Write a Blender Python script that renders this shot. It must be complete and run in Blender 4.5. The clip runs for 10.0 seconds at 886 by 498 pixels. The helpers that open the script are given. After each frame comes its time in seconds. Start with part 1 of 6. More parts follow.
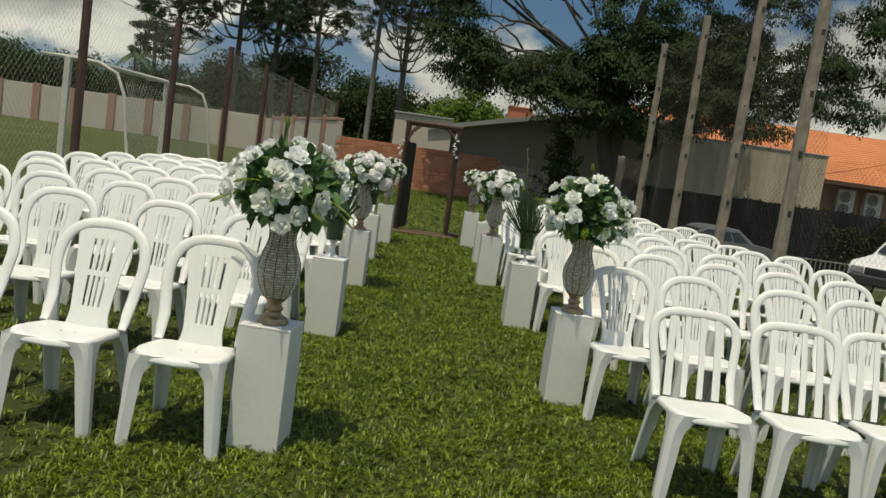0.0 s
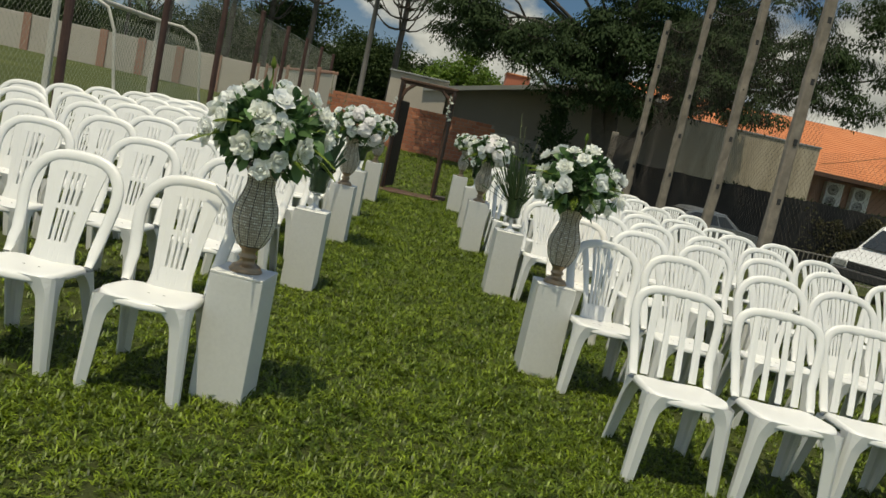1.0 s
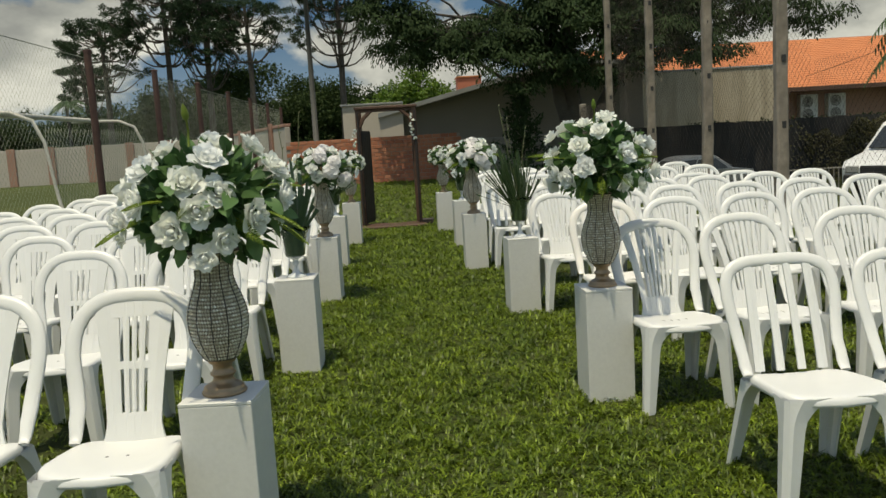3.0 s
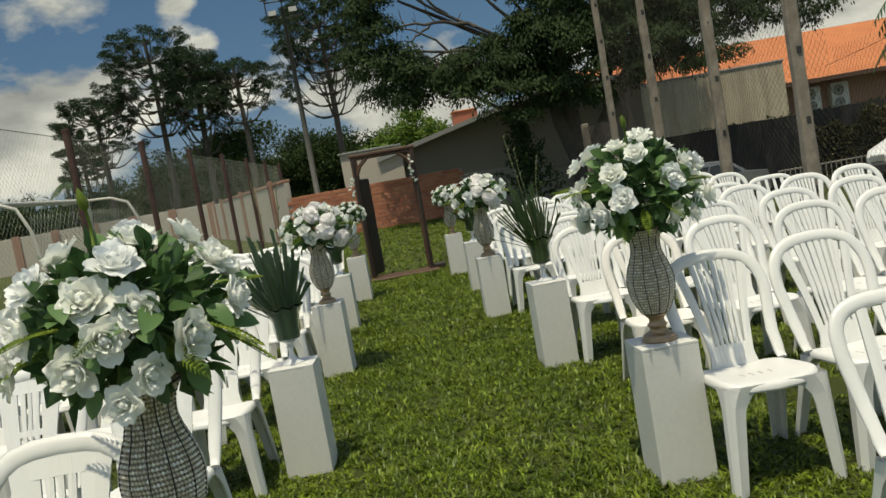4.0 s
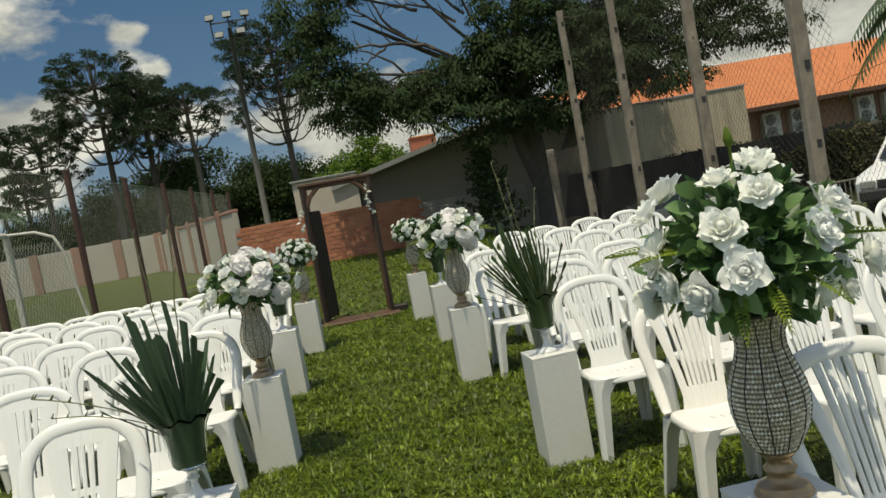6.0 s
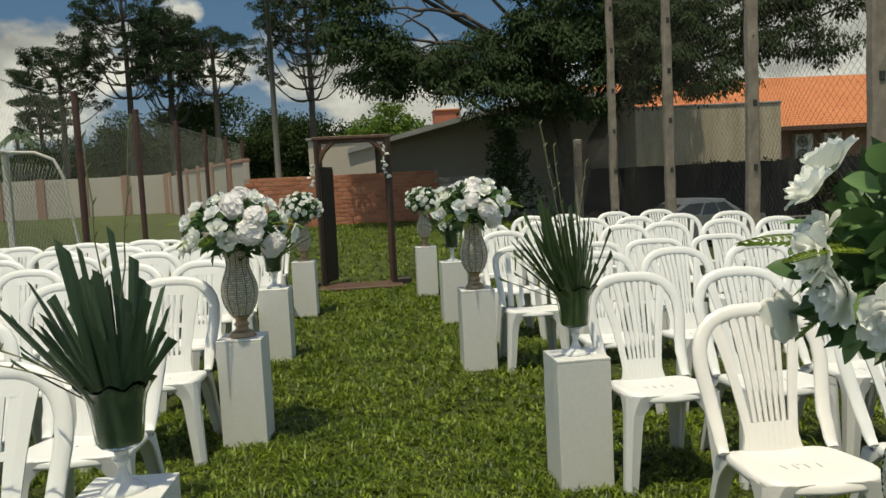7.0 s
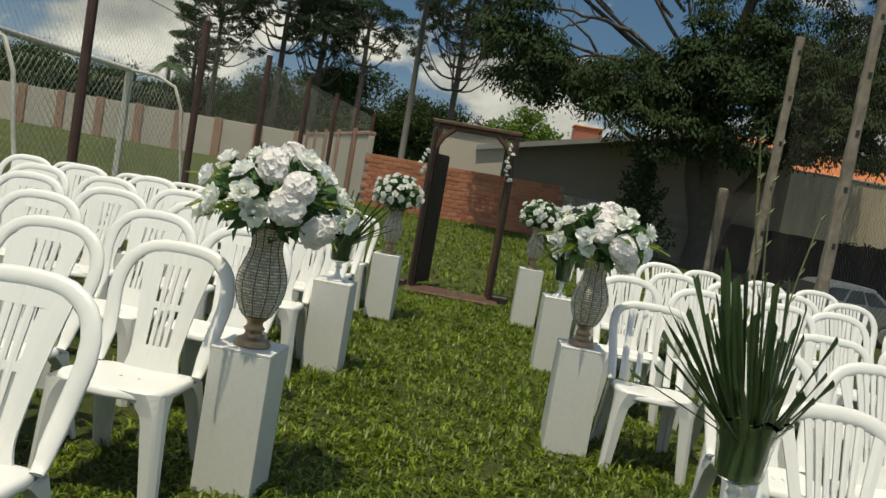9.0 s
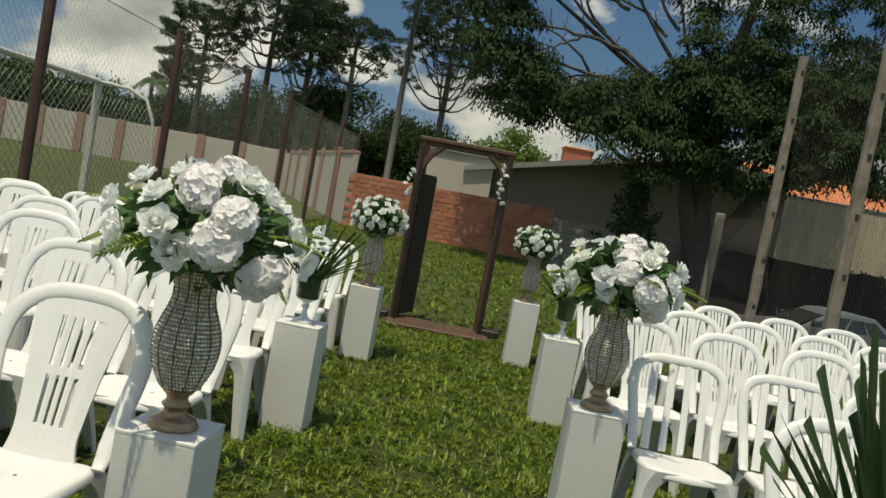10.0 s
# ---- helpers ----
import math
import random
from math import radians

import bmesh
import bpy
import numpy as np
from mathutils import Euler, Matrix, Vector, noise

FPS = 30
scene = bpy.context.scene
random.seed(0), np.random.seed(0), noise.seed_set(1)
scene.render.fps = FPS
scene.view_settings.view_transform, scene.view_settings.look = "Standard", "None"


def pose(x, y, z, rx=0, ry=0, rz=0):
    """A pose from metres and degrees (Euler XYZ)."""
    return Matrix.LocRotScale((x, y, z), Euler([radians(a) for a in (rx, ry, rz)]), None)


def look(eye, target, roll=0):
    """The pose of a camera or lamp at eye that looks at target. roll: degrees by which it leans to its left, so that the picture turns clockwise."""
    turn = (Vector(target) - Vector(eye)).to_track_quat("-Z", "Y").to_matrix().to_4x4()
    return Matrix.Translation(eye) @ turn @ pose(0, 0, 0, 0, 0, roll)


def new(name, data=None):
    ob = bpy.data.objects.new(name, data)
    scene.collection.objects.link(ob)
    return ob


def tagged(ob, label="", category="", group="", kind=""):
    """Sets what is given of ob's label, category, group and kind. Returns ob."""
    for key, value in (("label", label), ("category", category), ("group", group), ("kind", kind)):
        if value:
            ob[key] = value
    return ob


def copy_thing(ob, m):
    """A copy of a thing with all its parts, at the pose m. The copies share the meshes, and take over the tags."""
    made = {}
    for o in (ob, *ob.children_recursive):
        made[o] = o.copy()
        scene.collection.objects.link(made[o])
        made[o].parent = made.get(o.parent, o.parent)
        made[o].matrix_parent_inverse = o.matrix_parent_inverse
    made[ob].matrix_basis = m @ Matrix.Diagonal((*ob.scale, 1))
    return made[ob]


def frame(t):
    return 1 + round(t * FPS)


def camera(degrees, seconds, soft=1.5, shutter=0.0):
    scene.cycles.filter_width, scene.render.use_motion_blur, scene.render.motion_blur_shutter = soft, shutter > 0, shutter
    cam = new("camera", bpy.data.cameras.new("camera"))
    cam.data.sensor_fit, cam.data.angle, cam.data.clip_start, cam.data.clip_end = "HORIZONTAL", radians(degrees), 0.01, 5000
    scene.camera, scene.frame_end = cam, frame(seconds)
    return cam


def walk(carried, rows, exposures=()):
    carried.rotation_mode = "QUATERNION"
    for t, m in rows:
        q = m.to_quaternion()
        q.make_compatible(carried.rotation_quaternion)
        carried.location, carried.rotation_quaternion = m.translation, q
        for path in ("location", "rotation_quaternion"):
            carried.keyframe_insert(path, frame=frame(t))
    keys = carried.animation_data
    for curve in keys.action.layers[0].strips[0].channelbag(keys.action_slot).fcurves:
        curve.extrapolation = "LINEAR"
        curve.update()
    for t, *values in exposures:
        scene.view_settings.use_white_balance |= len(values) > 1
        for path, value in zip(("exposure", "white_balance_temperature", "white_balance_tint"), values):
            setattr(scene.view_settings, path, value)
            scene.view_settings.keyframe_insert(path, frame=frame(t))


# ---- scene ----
cam = camera(55.4, 10.0)
# seconds, eye, target, roll
PATH = [
    (0, (0.0000, 0.0000, 1.5000), (0.0310, 1.9875, 1.2792), 8.05),
    (0.5, (0.0351, 0.0216, 1.4932), (0.0591, 2.0070, 1.2532), 9.72),
    (1, (0.0183, 0.1302, 1.4680), (0.0987, 2.1063, 1.1706), 12.44),
    (1.5, (-0.0681, 0.4198, 1.4191), (0.1035, 2.3903, 1.1233), 14.22),
    (2, (-0.0894, 0.5783, 1.3466), (0.0832, 2.5515, 1.0696), 9.16),
    (2.2, (-0.0656, 0.6776, 1.3278), (0.0649, 2.6522, 1.0379), 6.06),
    (3.3, (-0.0404, 1.3571, 1.4321), (0.0778, 3.3410, 1.2083), -6.19),
    (3.5, (-0.0319, 1.5610, 1.4283), (0.0959, 3.5469, 1.2289), -7.82),
    (4, (0.0074, 1.9076, 1.4567), (0.0768, 3.8992, 1.2873), -10.13),
    (4.5, (0.0300, 2.2479, 1.4966), (0.1164, 4.2415, 1.3620), -10.74),
    (5, (-0.0617, 2.6358, 1.5138), (0.1483, 4.6212, 1.3958), -11.32),
    (5.5, (-0.0130, 2.9882, 1.5131), (0.2012, 4.9730, 1.3913), -11.47),
    (5.7, (0.0350, 3.1384, 1.5360), (0.2264, 5.1254, 1.4124), -11.21),
    (6.8, (-0.0513, 3.9490, 1.4860), (0.1478, 5.9331, 1.3322), -5.69),
    (7, (-0.0016, 4.0848, 1.4413), (0.1606, 6.0707, 1.2687), -2.85),
    (7.5, (0.0557, 4.4086, 1.4028), (0.1301, 6.3951, 1.1830), 3.18),
    (8, (-0.0066, 4.7917, 1.3929), (0.0388, 6.7762, 1.1489), 5.20),
    (8.5, (0.0219, 5.1401, 1.3766), (0.0037, 7.1269, 1.1476), 7.33),
    (9, (0.0909, 5.5184, 1.4181), (-0.0031, 7.5084, 1.2419), 9.97),
    (9.5, (0.0302, 5.9625, 1.4392), (-0.0562, 7.9557, 1.2990), 10.69),
    (10, (0.0299, 6.3599, 1.4364), (-0.0393, 8.3549, 1.3132), 10.59),
]
walk(cam, [(t, look(eye, target, roll)) for t, eye, target, roll in PATH],
     [(0.0, -0.03, 7750, 2), (2.0, -0.07, 7750, 2), (3.5, 0.01, 7750, 2), (5.5, 0.07, 7750, 2), (7.5, 0.04, 7750, 2), (10.0, 0.05, 7750, 2)])

# ---- light ----
SUN_FROM = Vector((-0.13, -0.265, 1.0)).normalized()
sun_data = bpy.data.lights.new("sun", "SUN")
sun_data.energy, sun_data.angle, sun_data.color = 3.55, radians(0.53), (1.0, 0.95, 0.87)
sun_ob = new("sun", sun_data)
sun_ob.matrix_world = look(SUN_FROM * 50, (0, 0, 0))
world = bpy.data.worlds.new("world")
scene.world = world
world.use_nodes = True
wn = world.node_tree
sky = wn.nodes.new("ShaderNodeTexSky")
sky.sky_type, sky.sun_disc = "NISHITA", False
sky.sun_elevation, sky.sun_rotation = math.asin(SUN_FROM.z), math.atan2(SUN_FROM.x, SUN_FROM.y)
bg = wn.nodes["Background"]
bg.inputs["Strength"].default_value = 0.134
wn.links.new(sky.outputs["Color"], bg.inputs["Color"])


# ---- materials ----
class Nodes:
    """Short names for building one node material."""

    def __init__(self, name):
        self.mat = bpy.data.materials.new(name)
        self.mat.use_nodes = True
        self.tree = self.mat.node_tree
        self.bsdf = self.tree.nodes["Principled BSDF"]
        self.out = self.tree.nodes["Material Output"]

    def add(self, kind, links=None, **props):
        n = self.tree.nodes.new(kind)
        for k, v in props.items():
            n.inputs[k.replace("_", " ")].default_value = v
        for k, v in (links or {}).items():
            self.tree.links.new(v, n.inputs[k])
        return n

    def put(self, name, value):
        s = self.bsdf.inputs[name]
        if hasattr(value, "is_output"):
            self.tree.links.new(value, s)
        else:
            s.default_value = value

    def coords(self, kind="Object"):
        return self.add("ShaderNodeTexCoord").outputs[kind]

    def noise(self, scale, detail=4.0, vec=None, rough=0.55):
        n = self.add("ShaderNodeTexNoise", Scale=scale, Detail=detail, Roughness=rough)
        if vec is not None:
            self.tree.links.new(vec, n.inputs["Vector"])
        return n.outputs["Fac"]

    def ramp(self, fac, stops):
        n = self.add("ShaderNodeValToRGB", {"Fac": fac})
        e = n.color_ramp.elements
        while len(e) < len(stops):
            e.new(0.5)
        for i, (p, c) in enumerate(stops):
            e[i].position, e[i].color = p, (*c, 1)
        return n.outputs["Color"]

    def mix(self, fac, a, b, blend="MIX"):
        n = self.tree.nodes.new("ShaderNodeMix")
        n.data_type, n.blend_type = "RGBA", blend
        for s, v in ((n.inputs[0], fac), (n.inputs[6], a), (n.inputs[7], b)):
            if hasattr(v, "is_output"):
                self.tree.links.new(v, s)
            else:
                s.default_value = v if isinstance(v, float) else (*v, 1)
        return n.outputs[2]

    def bump(self, height, strength, distance=0.01):
        n = self.add("ShaderNodeBump", {"Height": height}, Strength=strength, Distance=distance)
        self.put("Normal", n.outputs["Normal"])

    def translucent(self, color, amount):
        t = self.add("ShaderNodeBsdfTranslucent", {"Color": color})
        m = self.add("ShaderNodeMixShader", Fac=amount)
        self.tree.links.new(self.bsdf.outputs[0], m.inputs[1])
        self.tree.links.new(t.outputs[0], m.inputs[2])
        self.tree.links.new(m.outputs[0], self.out.inputs["Surface"])


def plain(name, a, b, scale=6.0, rough=0.6, metal=0.0, bump=0.15, fine=60.0, spec=0.5):
    """A surface between two colours, with coarse stains and fine grain."""
    n = Nodes(name)
    v = n.coords()
    big, small = n.noise(scale, 5, v), n.noise(fine, 3, v)
    col = n.mix(small, n.ramp(big, [(0.3, a), (0.7, b)]), tuple(0.5 * (p + q) * 0.86 for p, q in zip(a, b)))
    n.put("Base Color", col)
    n.put("Roughness", rough)
    n.put("Metallic", metal)
    n.put("Specular IOR Level", spec)
    n.bump(small, bump, 0.004)
    return n.mat


def leafy(name, dark, light, amount=0.3, rough=0.45, patch=False, spec=0.35):
    """Leaves and blades: every leaf its own tone, light passing through."""
    n = Nodes(name)
    g = n.add("ShaderNodeNewGeometry")
    col = n.ramp(g.outputs["Random Per Island"], [(0.0, dark), (0.6, tuple(0.5 * (a + b) for a, b in zip(dark, light))), (1.0, light)])
    o = n.add("ShaderNodeObjectInfo")
    col = n.mix(0.25, col, n.ramp(o.outputs["Random"], [(0, dark), (1, light)]))
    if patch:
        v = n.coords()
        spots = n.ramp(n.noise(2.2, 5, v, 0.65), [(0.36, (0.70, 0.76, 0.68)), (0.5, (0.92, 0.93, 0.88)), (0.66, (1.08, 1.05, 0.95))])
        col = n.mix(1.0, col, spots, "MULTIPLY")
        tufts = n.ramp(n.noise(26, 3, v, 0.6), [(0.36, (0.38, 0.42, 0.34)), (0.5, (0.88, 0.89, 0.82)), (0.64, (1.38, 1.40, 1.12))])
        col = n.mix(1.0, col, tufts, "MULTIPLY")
    n.put("Base Color", col)
    n.put("Roughness", rough)
    n.put("Specular IOR Level", spec)
    n.translucent(col, amount)
    return n.mat


def petal_material(name, a, b):
    n = Nodes(name)
    v = n.coords()
    o = n.add("ShaderNodeObjectInfo")
    col = n.mix(n.noise(30, 2, v), n.ramp(o.outputs["Random"], [(0, a), (1, b)]), tuple(0.96 * x for x in a))
    n.put("Base Color", col)
    n.put("Roughness", 0.6)
    n.bump(n.noise(160, 3, v), 0.15, 0.002)
    n.translucent(col, 0.36)
    return n.mat


def plastic_material(name, tone):
    n = Nodes(name)
    v = n.coords()
    o = n.add("ShaderNodeObjectInfo")
    clean = n.ramp(o.outputs["Random"], [(0, tone), (1, tuple(t * 0.94 for t in tone))])
    dirt = n.ramp(n.noise(9, 6, v, 0.7), [(0.55, (0, 0, 0)), (0.8, (1, 1, 1))])
    col = n.mix(n.mix(0.82, dirt, (0.0, 0.0, 0.0)), clean, (0.55, 0.52, 0.46))
    n.put("Base Color", col)
    n.put("Roughness", 0.38)
    n.put("Subsurface Weight", 0.12)
    n.put("Subsurface Radius", (0.012, 0.012, 0.01))
    n.bump(n.noise(220, 2, v), 0.05, 0.002)
    return n.mat


def glass_material(name, tint):
    n = Nodes(name)
    n.put("Base Color", (*tint, 1))
    n.put("Roughness", 0.02)
    n.put("Transmission Weight", 1.0)
    n.put("IOR", 1.2)
    return n.mat


M_PLASTIC = plastic_material("white_plastic", (0.72, 0.72, 0.695))
M_PLASTIC_WARM = plastic_material("cream_plastic", (0.76, 0.73, 0.675))
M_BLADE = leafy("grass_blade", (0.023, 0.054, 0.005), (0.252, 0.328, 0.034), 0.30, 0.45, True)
M_PEDESTAL = plain("pedestal_paint", (0.70, 0.69, 0.645), (0.66, 0.65, 0.605), 3.0, 0.5, bump=0.05)
M_ROSE = petal_material("rose_petal", (0.93, 0.94, 0.895), (0.92, 0.935, 0.86))
M_ROSE_BLUE = petal_material("silk_petal", (0.91, 0.93, 0.915), (0.93, 0.93, 0.90))
M_ROSE_CREAM = petal_material("cream_petal", (0.86, 0.82, 0.58), (0.85, 0.82, 0.62))
M_HYDRANGEA = petal_material("hydrangea_petal", (0.90, 0.88, 0.86), (0.87, 0.83, 0.83))
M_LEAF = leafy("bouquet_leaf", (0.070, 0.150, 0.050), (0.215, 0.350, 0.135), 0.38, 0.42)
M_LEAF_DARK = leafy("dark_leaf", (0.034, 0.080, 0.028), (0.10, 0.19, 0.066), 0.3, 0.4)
M_FERN = leafy("fern_leaf", (0.10, 0.17, 0.02), (0.25, 0.32, 0.05), 0.35, 0.5)
M_SWORD = leafy("sword_leaf", (0.032, 0.062, 0.036), (0.076, 0.125, 0.068), 0.15, 0.38)
M_REED = leafy("reed_leaf", (0.022, 0.046, 0.018), (0.075, 0.12, 0.042), 0.15, 0.4)
M_STEM = plain("stem_green", (0.10, 0.13, 0.05), (0.18, 0.17, 0.08), 20, 0.6)
M_TREE = leafy("tree_leaf", (0.024, 0.040, 0.018), (0.048, 0.078, 0.029), 0.30, 0.75, spec=0.12)
M_TREE_LIGHT = leafy("light_tree_leaf", (0.085, 0.16, 0.02), (0.24, 0.34, 0.06), 0.4, 0.5)
M_TREE_MID = leafy("wood_leaf", (0.020, 0.040, 0.013), (0.066, 0.100, 0.030), 0.25, 0.7, spec=0.2)
M_NEEDLE = leafy("araucaria_needle", (0.022, 0.042, 0.020), (0.056, 0.090, 0.044), 0.2, 0.7, spec=0.2)
M_PALM = leafy("palm_frond", (0.035, 0.07, 0.03), (0.09, 0.15, 0.06), 0.25, 0.5)
M_IVY = leafy("dry_ivy", (0.032, 0.036, 0.014), (0.135, 0.120, 0.050), 0.2, 0.7)
M_BARK = plain("bark", (0.055, 0.045, 0.036), (0.11, 0.095, 0.08), 5, 0.9, bump=0.8, fine=25)
M_WOOD = plain("dark_wood", (0.050, 0.025, 0.016), (0.135, 0.068, 0.040), 9, 0.65, bump=0.5, fine=70)
M_WOOD_BLACK = plain("black_wood", (0.012, 0.009, 0.008), (0.034, 0.022, 0.017), 7, 0.6, bump=0.4, fine=60)
M_POLE = plain("weathered_pole", (0.115, 0.092, 0.070), (0.36, 0.31, 0.25), 5, 0.9, bump=0.9, fine=28)
M_POST = plain("rusty_post", (0.060, 0.030, 0.024), (0.12, 0.062, 0.048), 6, 0.8, bump=0.4)
M_WIRE = plain("galvanised_wire", (0.20, 0.22, 0.17), (0.30, 0.32, 0.25), 10, 0.7, 0.0)
M_NET = plain("nylon_net", (0.035, 0.028, 0.022), (0.075, 0.06, 0.048), 10, 0.9)
M_BLACKNET = plain("shade_cloth", (0.012, 0.013, 0.014), (0.028, 0.028, 0.027), 5, 0.9)
M_GOAL = plain("goal_paint", (0.60, 0.59, 0.54), (0.47, 0.43, 0.36), 4, 0.5)
M_BRONZE = plain("antique_gold", (0.27, 0.185, 0.105), (0.42, 0.305, 0.19), 25, 0.35, 0.75, 0.2)
M_RIB = plain("wire_rib", (0.045, 0.038, 0.028), (0.08, 0.068, 0.05), 40, 0.6, 0.0)
M_LINER = plain("urn_liner", (0.36, 0.30, 0.22), (0.43, 0.365, 0.275), 30, 0.7)
M_GLASS = glass_material("clear_glass", (0.97, 0.985, 0.975))
M_MILKGLASS = plain("pressed_glass", (0.70, 0.71, 0.69), (0.62, 0.63, 0.61), 30, 0.12, bump=0.1)
M_CARGLASS = plain("car_glass", (0.02, 0.024, 0.026), (0.03, 0.034, 0.036), 2, 0.06, bump=0.0)
M_CARWHITE = plain("white_car_paint", (0.78, 0.78, 0.77), (0.74, 0.74, 0.73), 2, 0.25, bump=0.0)
M_CARSILVER = plain("silver_car_paint", (0.25, 0.26, 0.265), (0.21, 0.22, 0.225), 2, 0.3, 0.5, 0.0)
M_BLACK = plain("black_rubber", (0.02, 0.02, 0.02), (0.035, 0.035, 0.035), 8, 0.7)
M_CHROME = plain("bright_metal", (0.55, 0.55, 0.55), (0.45, 0.45, 0.45), 9, 0.3, 0.9, 0.0)
M_STEEL = plain("grey_steel", (0.07, 0.068, 0.062), (0.12, 0.115, 0.10), 3, 0.7)
M_LAMPGLASS = plain("lamp_lens", (0.26, 0.27, 0.26), (0.36, 0.36, 0.34), 9, 0.15)
M_WALL = plain("beige_render", (0.50, 0.45, 0.385), (0.42, 0.375, 0.32), 0.6, 0.9, bump=0.3, fine=20)
M_PILASTER = plain("terracotta_render", (0.36, 0.20, 0.145), (0.30, 0.17, 0.125), 1.2, 0.9, bump=0.3, fine=20)
M_PLASTER = plain("cream_plaster", (0.56, 0.50, 0.42), (0.50, 0.44, 0.365), 0.5, 0.9, bump=0.2, fine=18)
# taupe lowered so that the tree's shade sits in the wall colour
M_HOUSE = plain("shaded_taupe_plaster", (0.27, 0.24, 0.20), (0.22, 0.195, 0.16), 0.5, 0.9, bump=0.2, fine=18)
def stained_render():
    """Old render with damp runs down from its top edge."""
    n = Nodes("stained_render")
    v = n.coords()
    m = n.add("ShaderNodeMapping", {"Vector": v})
    m.inputs["Scale"].default_value = (1.6, 1.0, 0.22)
    runs = n.ramp(n.noise(1.3, 6, m.outputs[0], 0.6), [(0.42, (0, 0, 0)), (0.66, (1, 1, 1))])
    base = n.ramp(n.noise(0.7, 5, v), [(0.3, (0.43, 0.365, 0.27)), (0.7, (0.50, 0.43, 0.32))])
    n.put("Base Color", n.mix(runs, base, (0.31, 0.265, 0.19)))
    n.put("Roughness", 0.92)
    n.bump(n.noise(22, 4, v), 0.3, 0.006)
    return n.mat


M_SCREEN = stained_render()
M_MORTAR = plain("mortar", (0.36, 0.31, 0.265), (0.27, 0.225, 0.19), 3, 0.95)
M_GREYBLOCK = plain("grey_block", (0.30, 0.28, 0.25), (0.22, 0.20, 0.175), 3, 0.95, bump=0.5)
M_EAVE = plain("grey_roof_sheet", (0.24, 0.25, 0.25), (0.32, 0.33, 0.33), 2, 0.7)
M_REDBOX = plain("red_render", (0.50, 0.17, 0.10), (0.42, 0.14, 0.085), 1, 0.85)
M_AC = plain("ac_casing", (0.66, 0.65, 0.62), (0.58, 0.57, 0.54), 3, 0.5)


def brick_material():
    n = Nodes("clay_block")
    v = n.coords()
    o = n.add("ShaderNodeObjectInfo")
    col = n.ramp(o.outputs["Random"], [(0, (0.36, 0.105, 0.052)), (0.5, (0.53, 0.185, 0.088)), (1, (0.62, 0.255, 0.135))])
    col = n.mix(n.noise(12, 5, v), col, (0.30, 0.13, 0.085))
    n.put("Base Color", col)
    n.put("Roughness", 0.92)
    n.bump(n.noise(50, 4, v), 0.5, 0.006)
    return n.mat


def tile_material():
    n = Nodes("clay_roof_tile")
    v = n.coords()
    col = n.ramp(n.noise(0.8, 6, v), [(0.25, (0.50, 0.165, 0.060)), (0.5, (0.60, 0.215, 0.080)), (0.8, (0.66, 0.27, 0.115))])
    col = n.mix(n.noise(9, 3, v), col, (0.42, 0.155, 0.07))
    n.put("Base Color", col)
    n.put("Roughness", 0.85)
    n.bump(n.noise(30, 3, v), 0.4, 0.01)
    return n.mat


def lawn_material():
    """Soil and matted grass under the blades; drier patches and paler strips at larger scale."""
    n = Nodes("lawn")
    v = n.coords()
    fine, mid, big = n.noise(90, 5, v, 0.7), n.noise(6, 4, v), n.noise(0.25, 3, v)
    col = n.ramp(fine, [(0.25, (0.020, 0.027, 0.007)), (0.5, (0.056, 0.070, 0.018)), (0.8, (0.115, 0.128, 0.040))])
    col = n.mix(n.mix(0.6, mid, (0.0, 0.0, 0.0)), col, (0.090, 0.112, 0.030))
    col = n.mix(n.ramp(big, [(0.5, (0, 0, 0)), (0.75, (0.4, 0.4, 0.4))]), col, (0.15, 0.155, 0.045))
    n.put("Base Color", col)
    n.put("Roughness", 0.9)
    n.put("Specular IOR Level", 0.2)
    n.bump(fine, 0.9, 0.03)
    return n.mat


def bead_material():
    n = Nodes("crystal_bead")
    g = n.add("ShaderNodeNewGeometry")
    col = n.ramp(g.outputs["Random Per Island"], [(0, (0.60, 0.52, 0.39)), (0.7, (0.80, 0.72, 0.57)), (1, (0.97, 0.93, 0.84))])
    n.put("Base Color", col)
    n.put("Roughness", 0.2)
    n.put("Specular IOR Level", 0.5)
    return n.mat


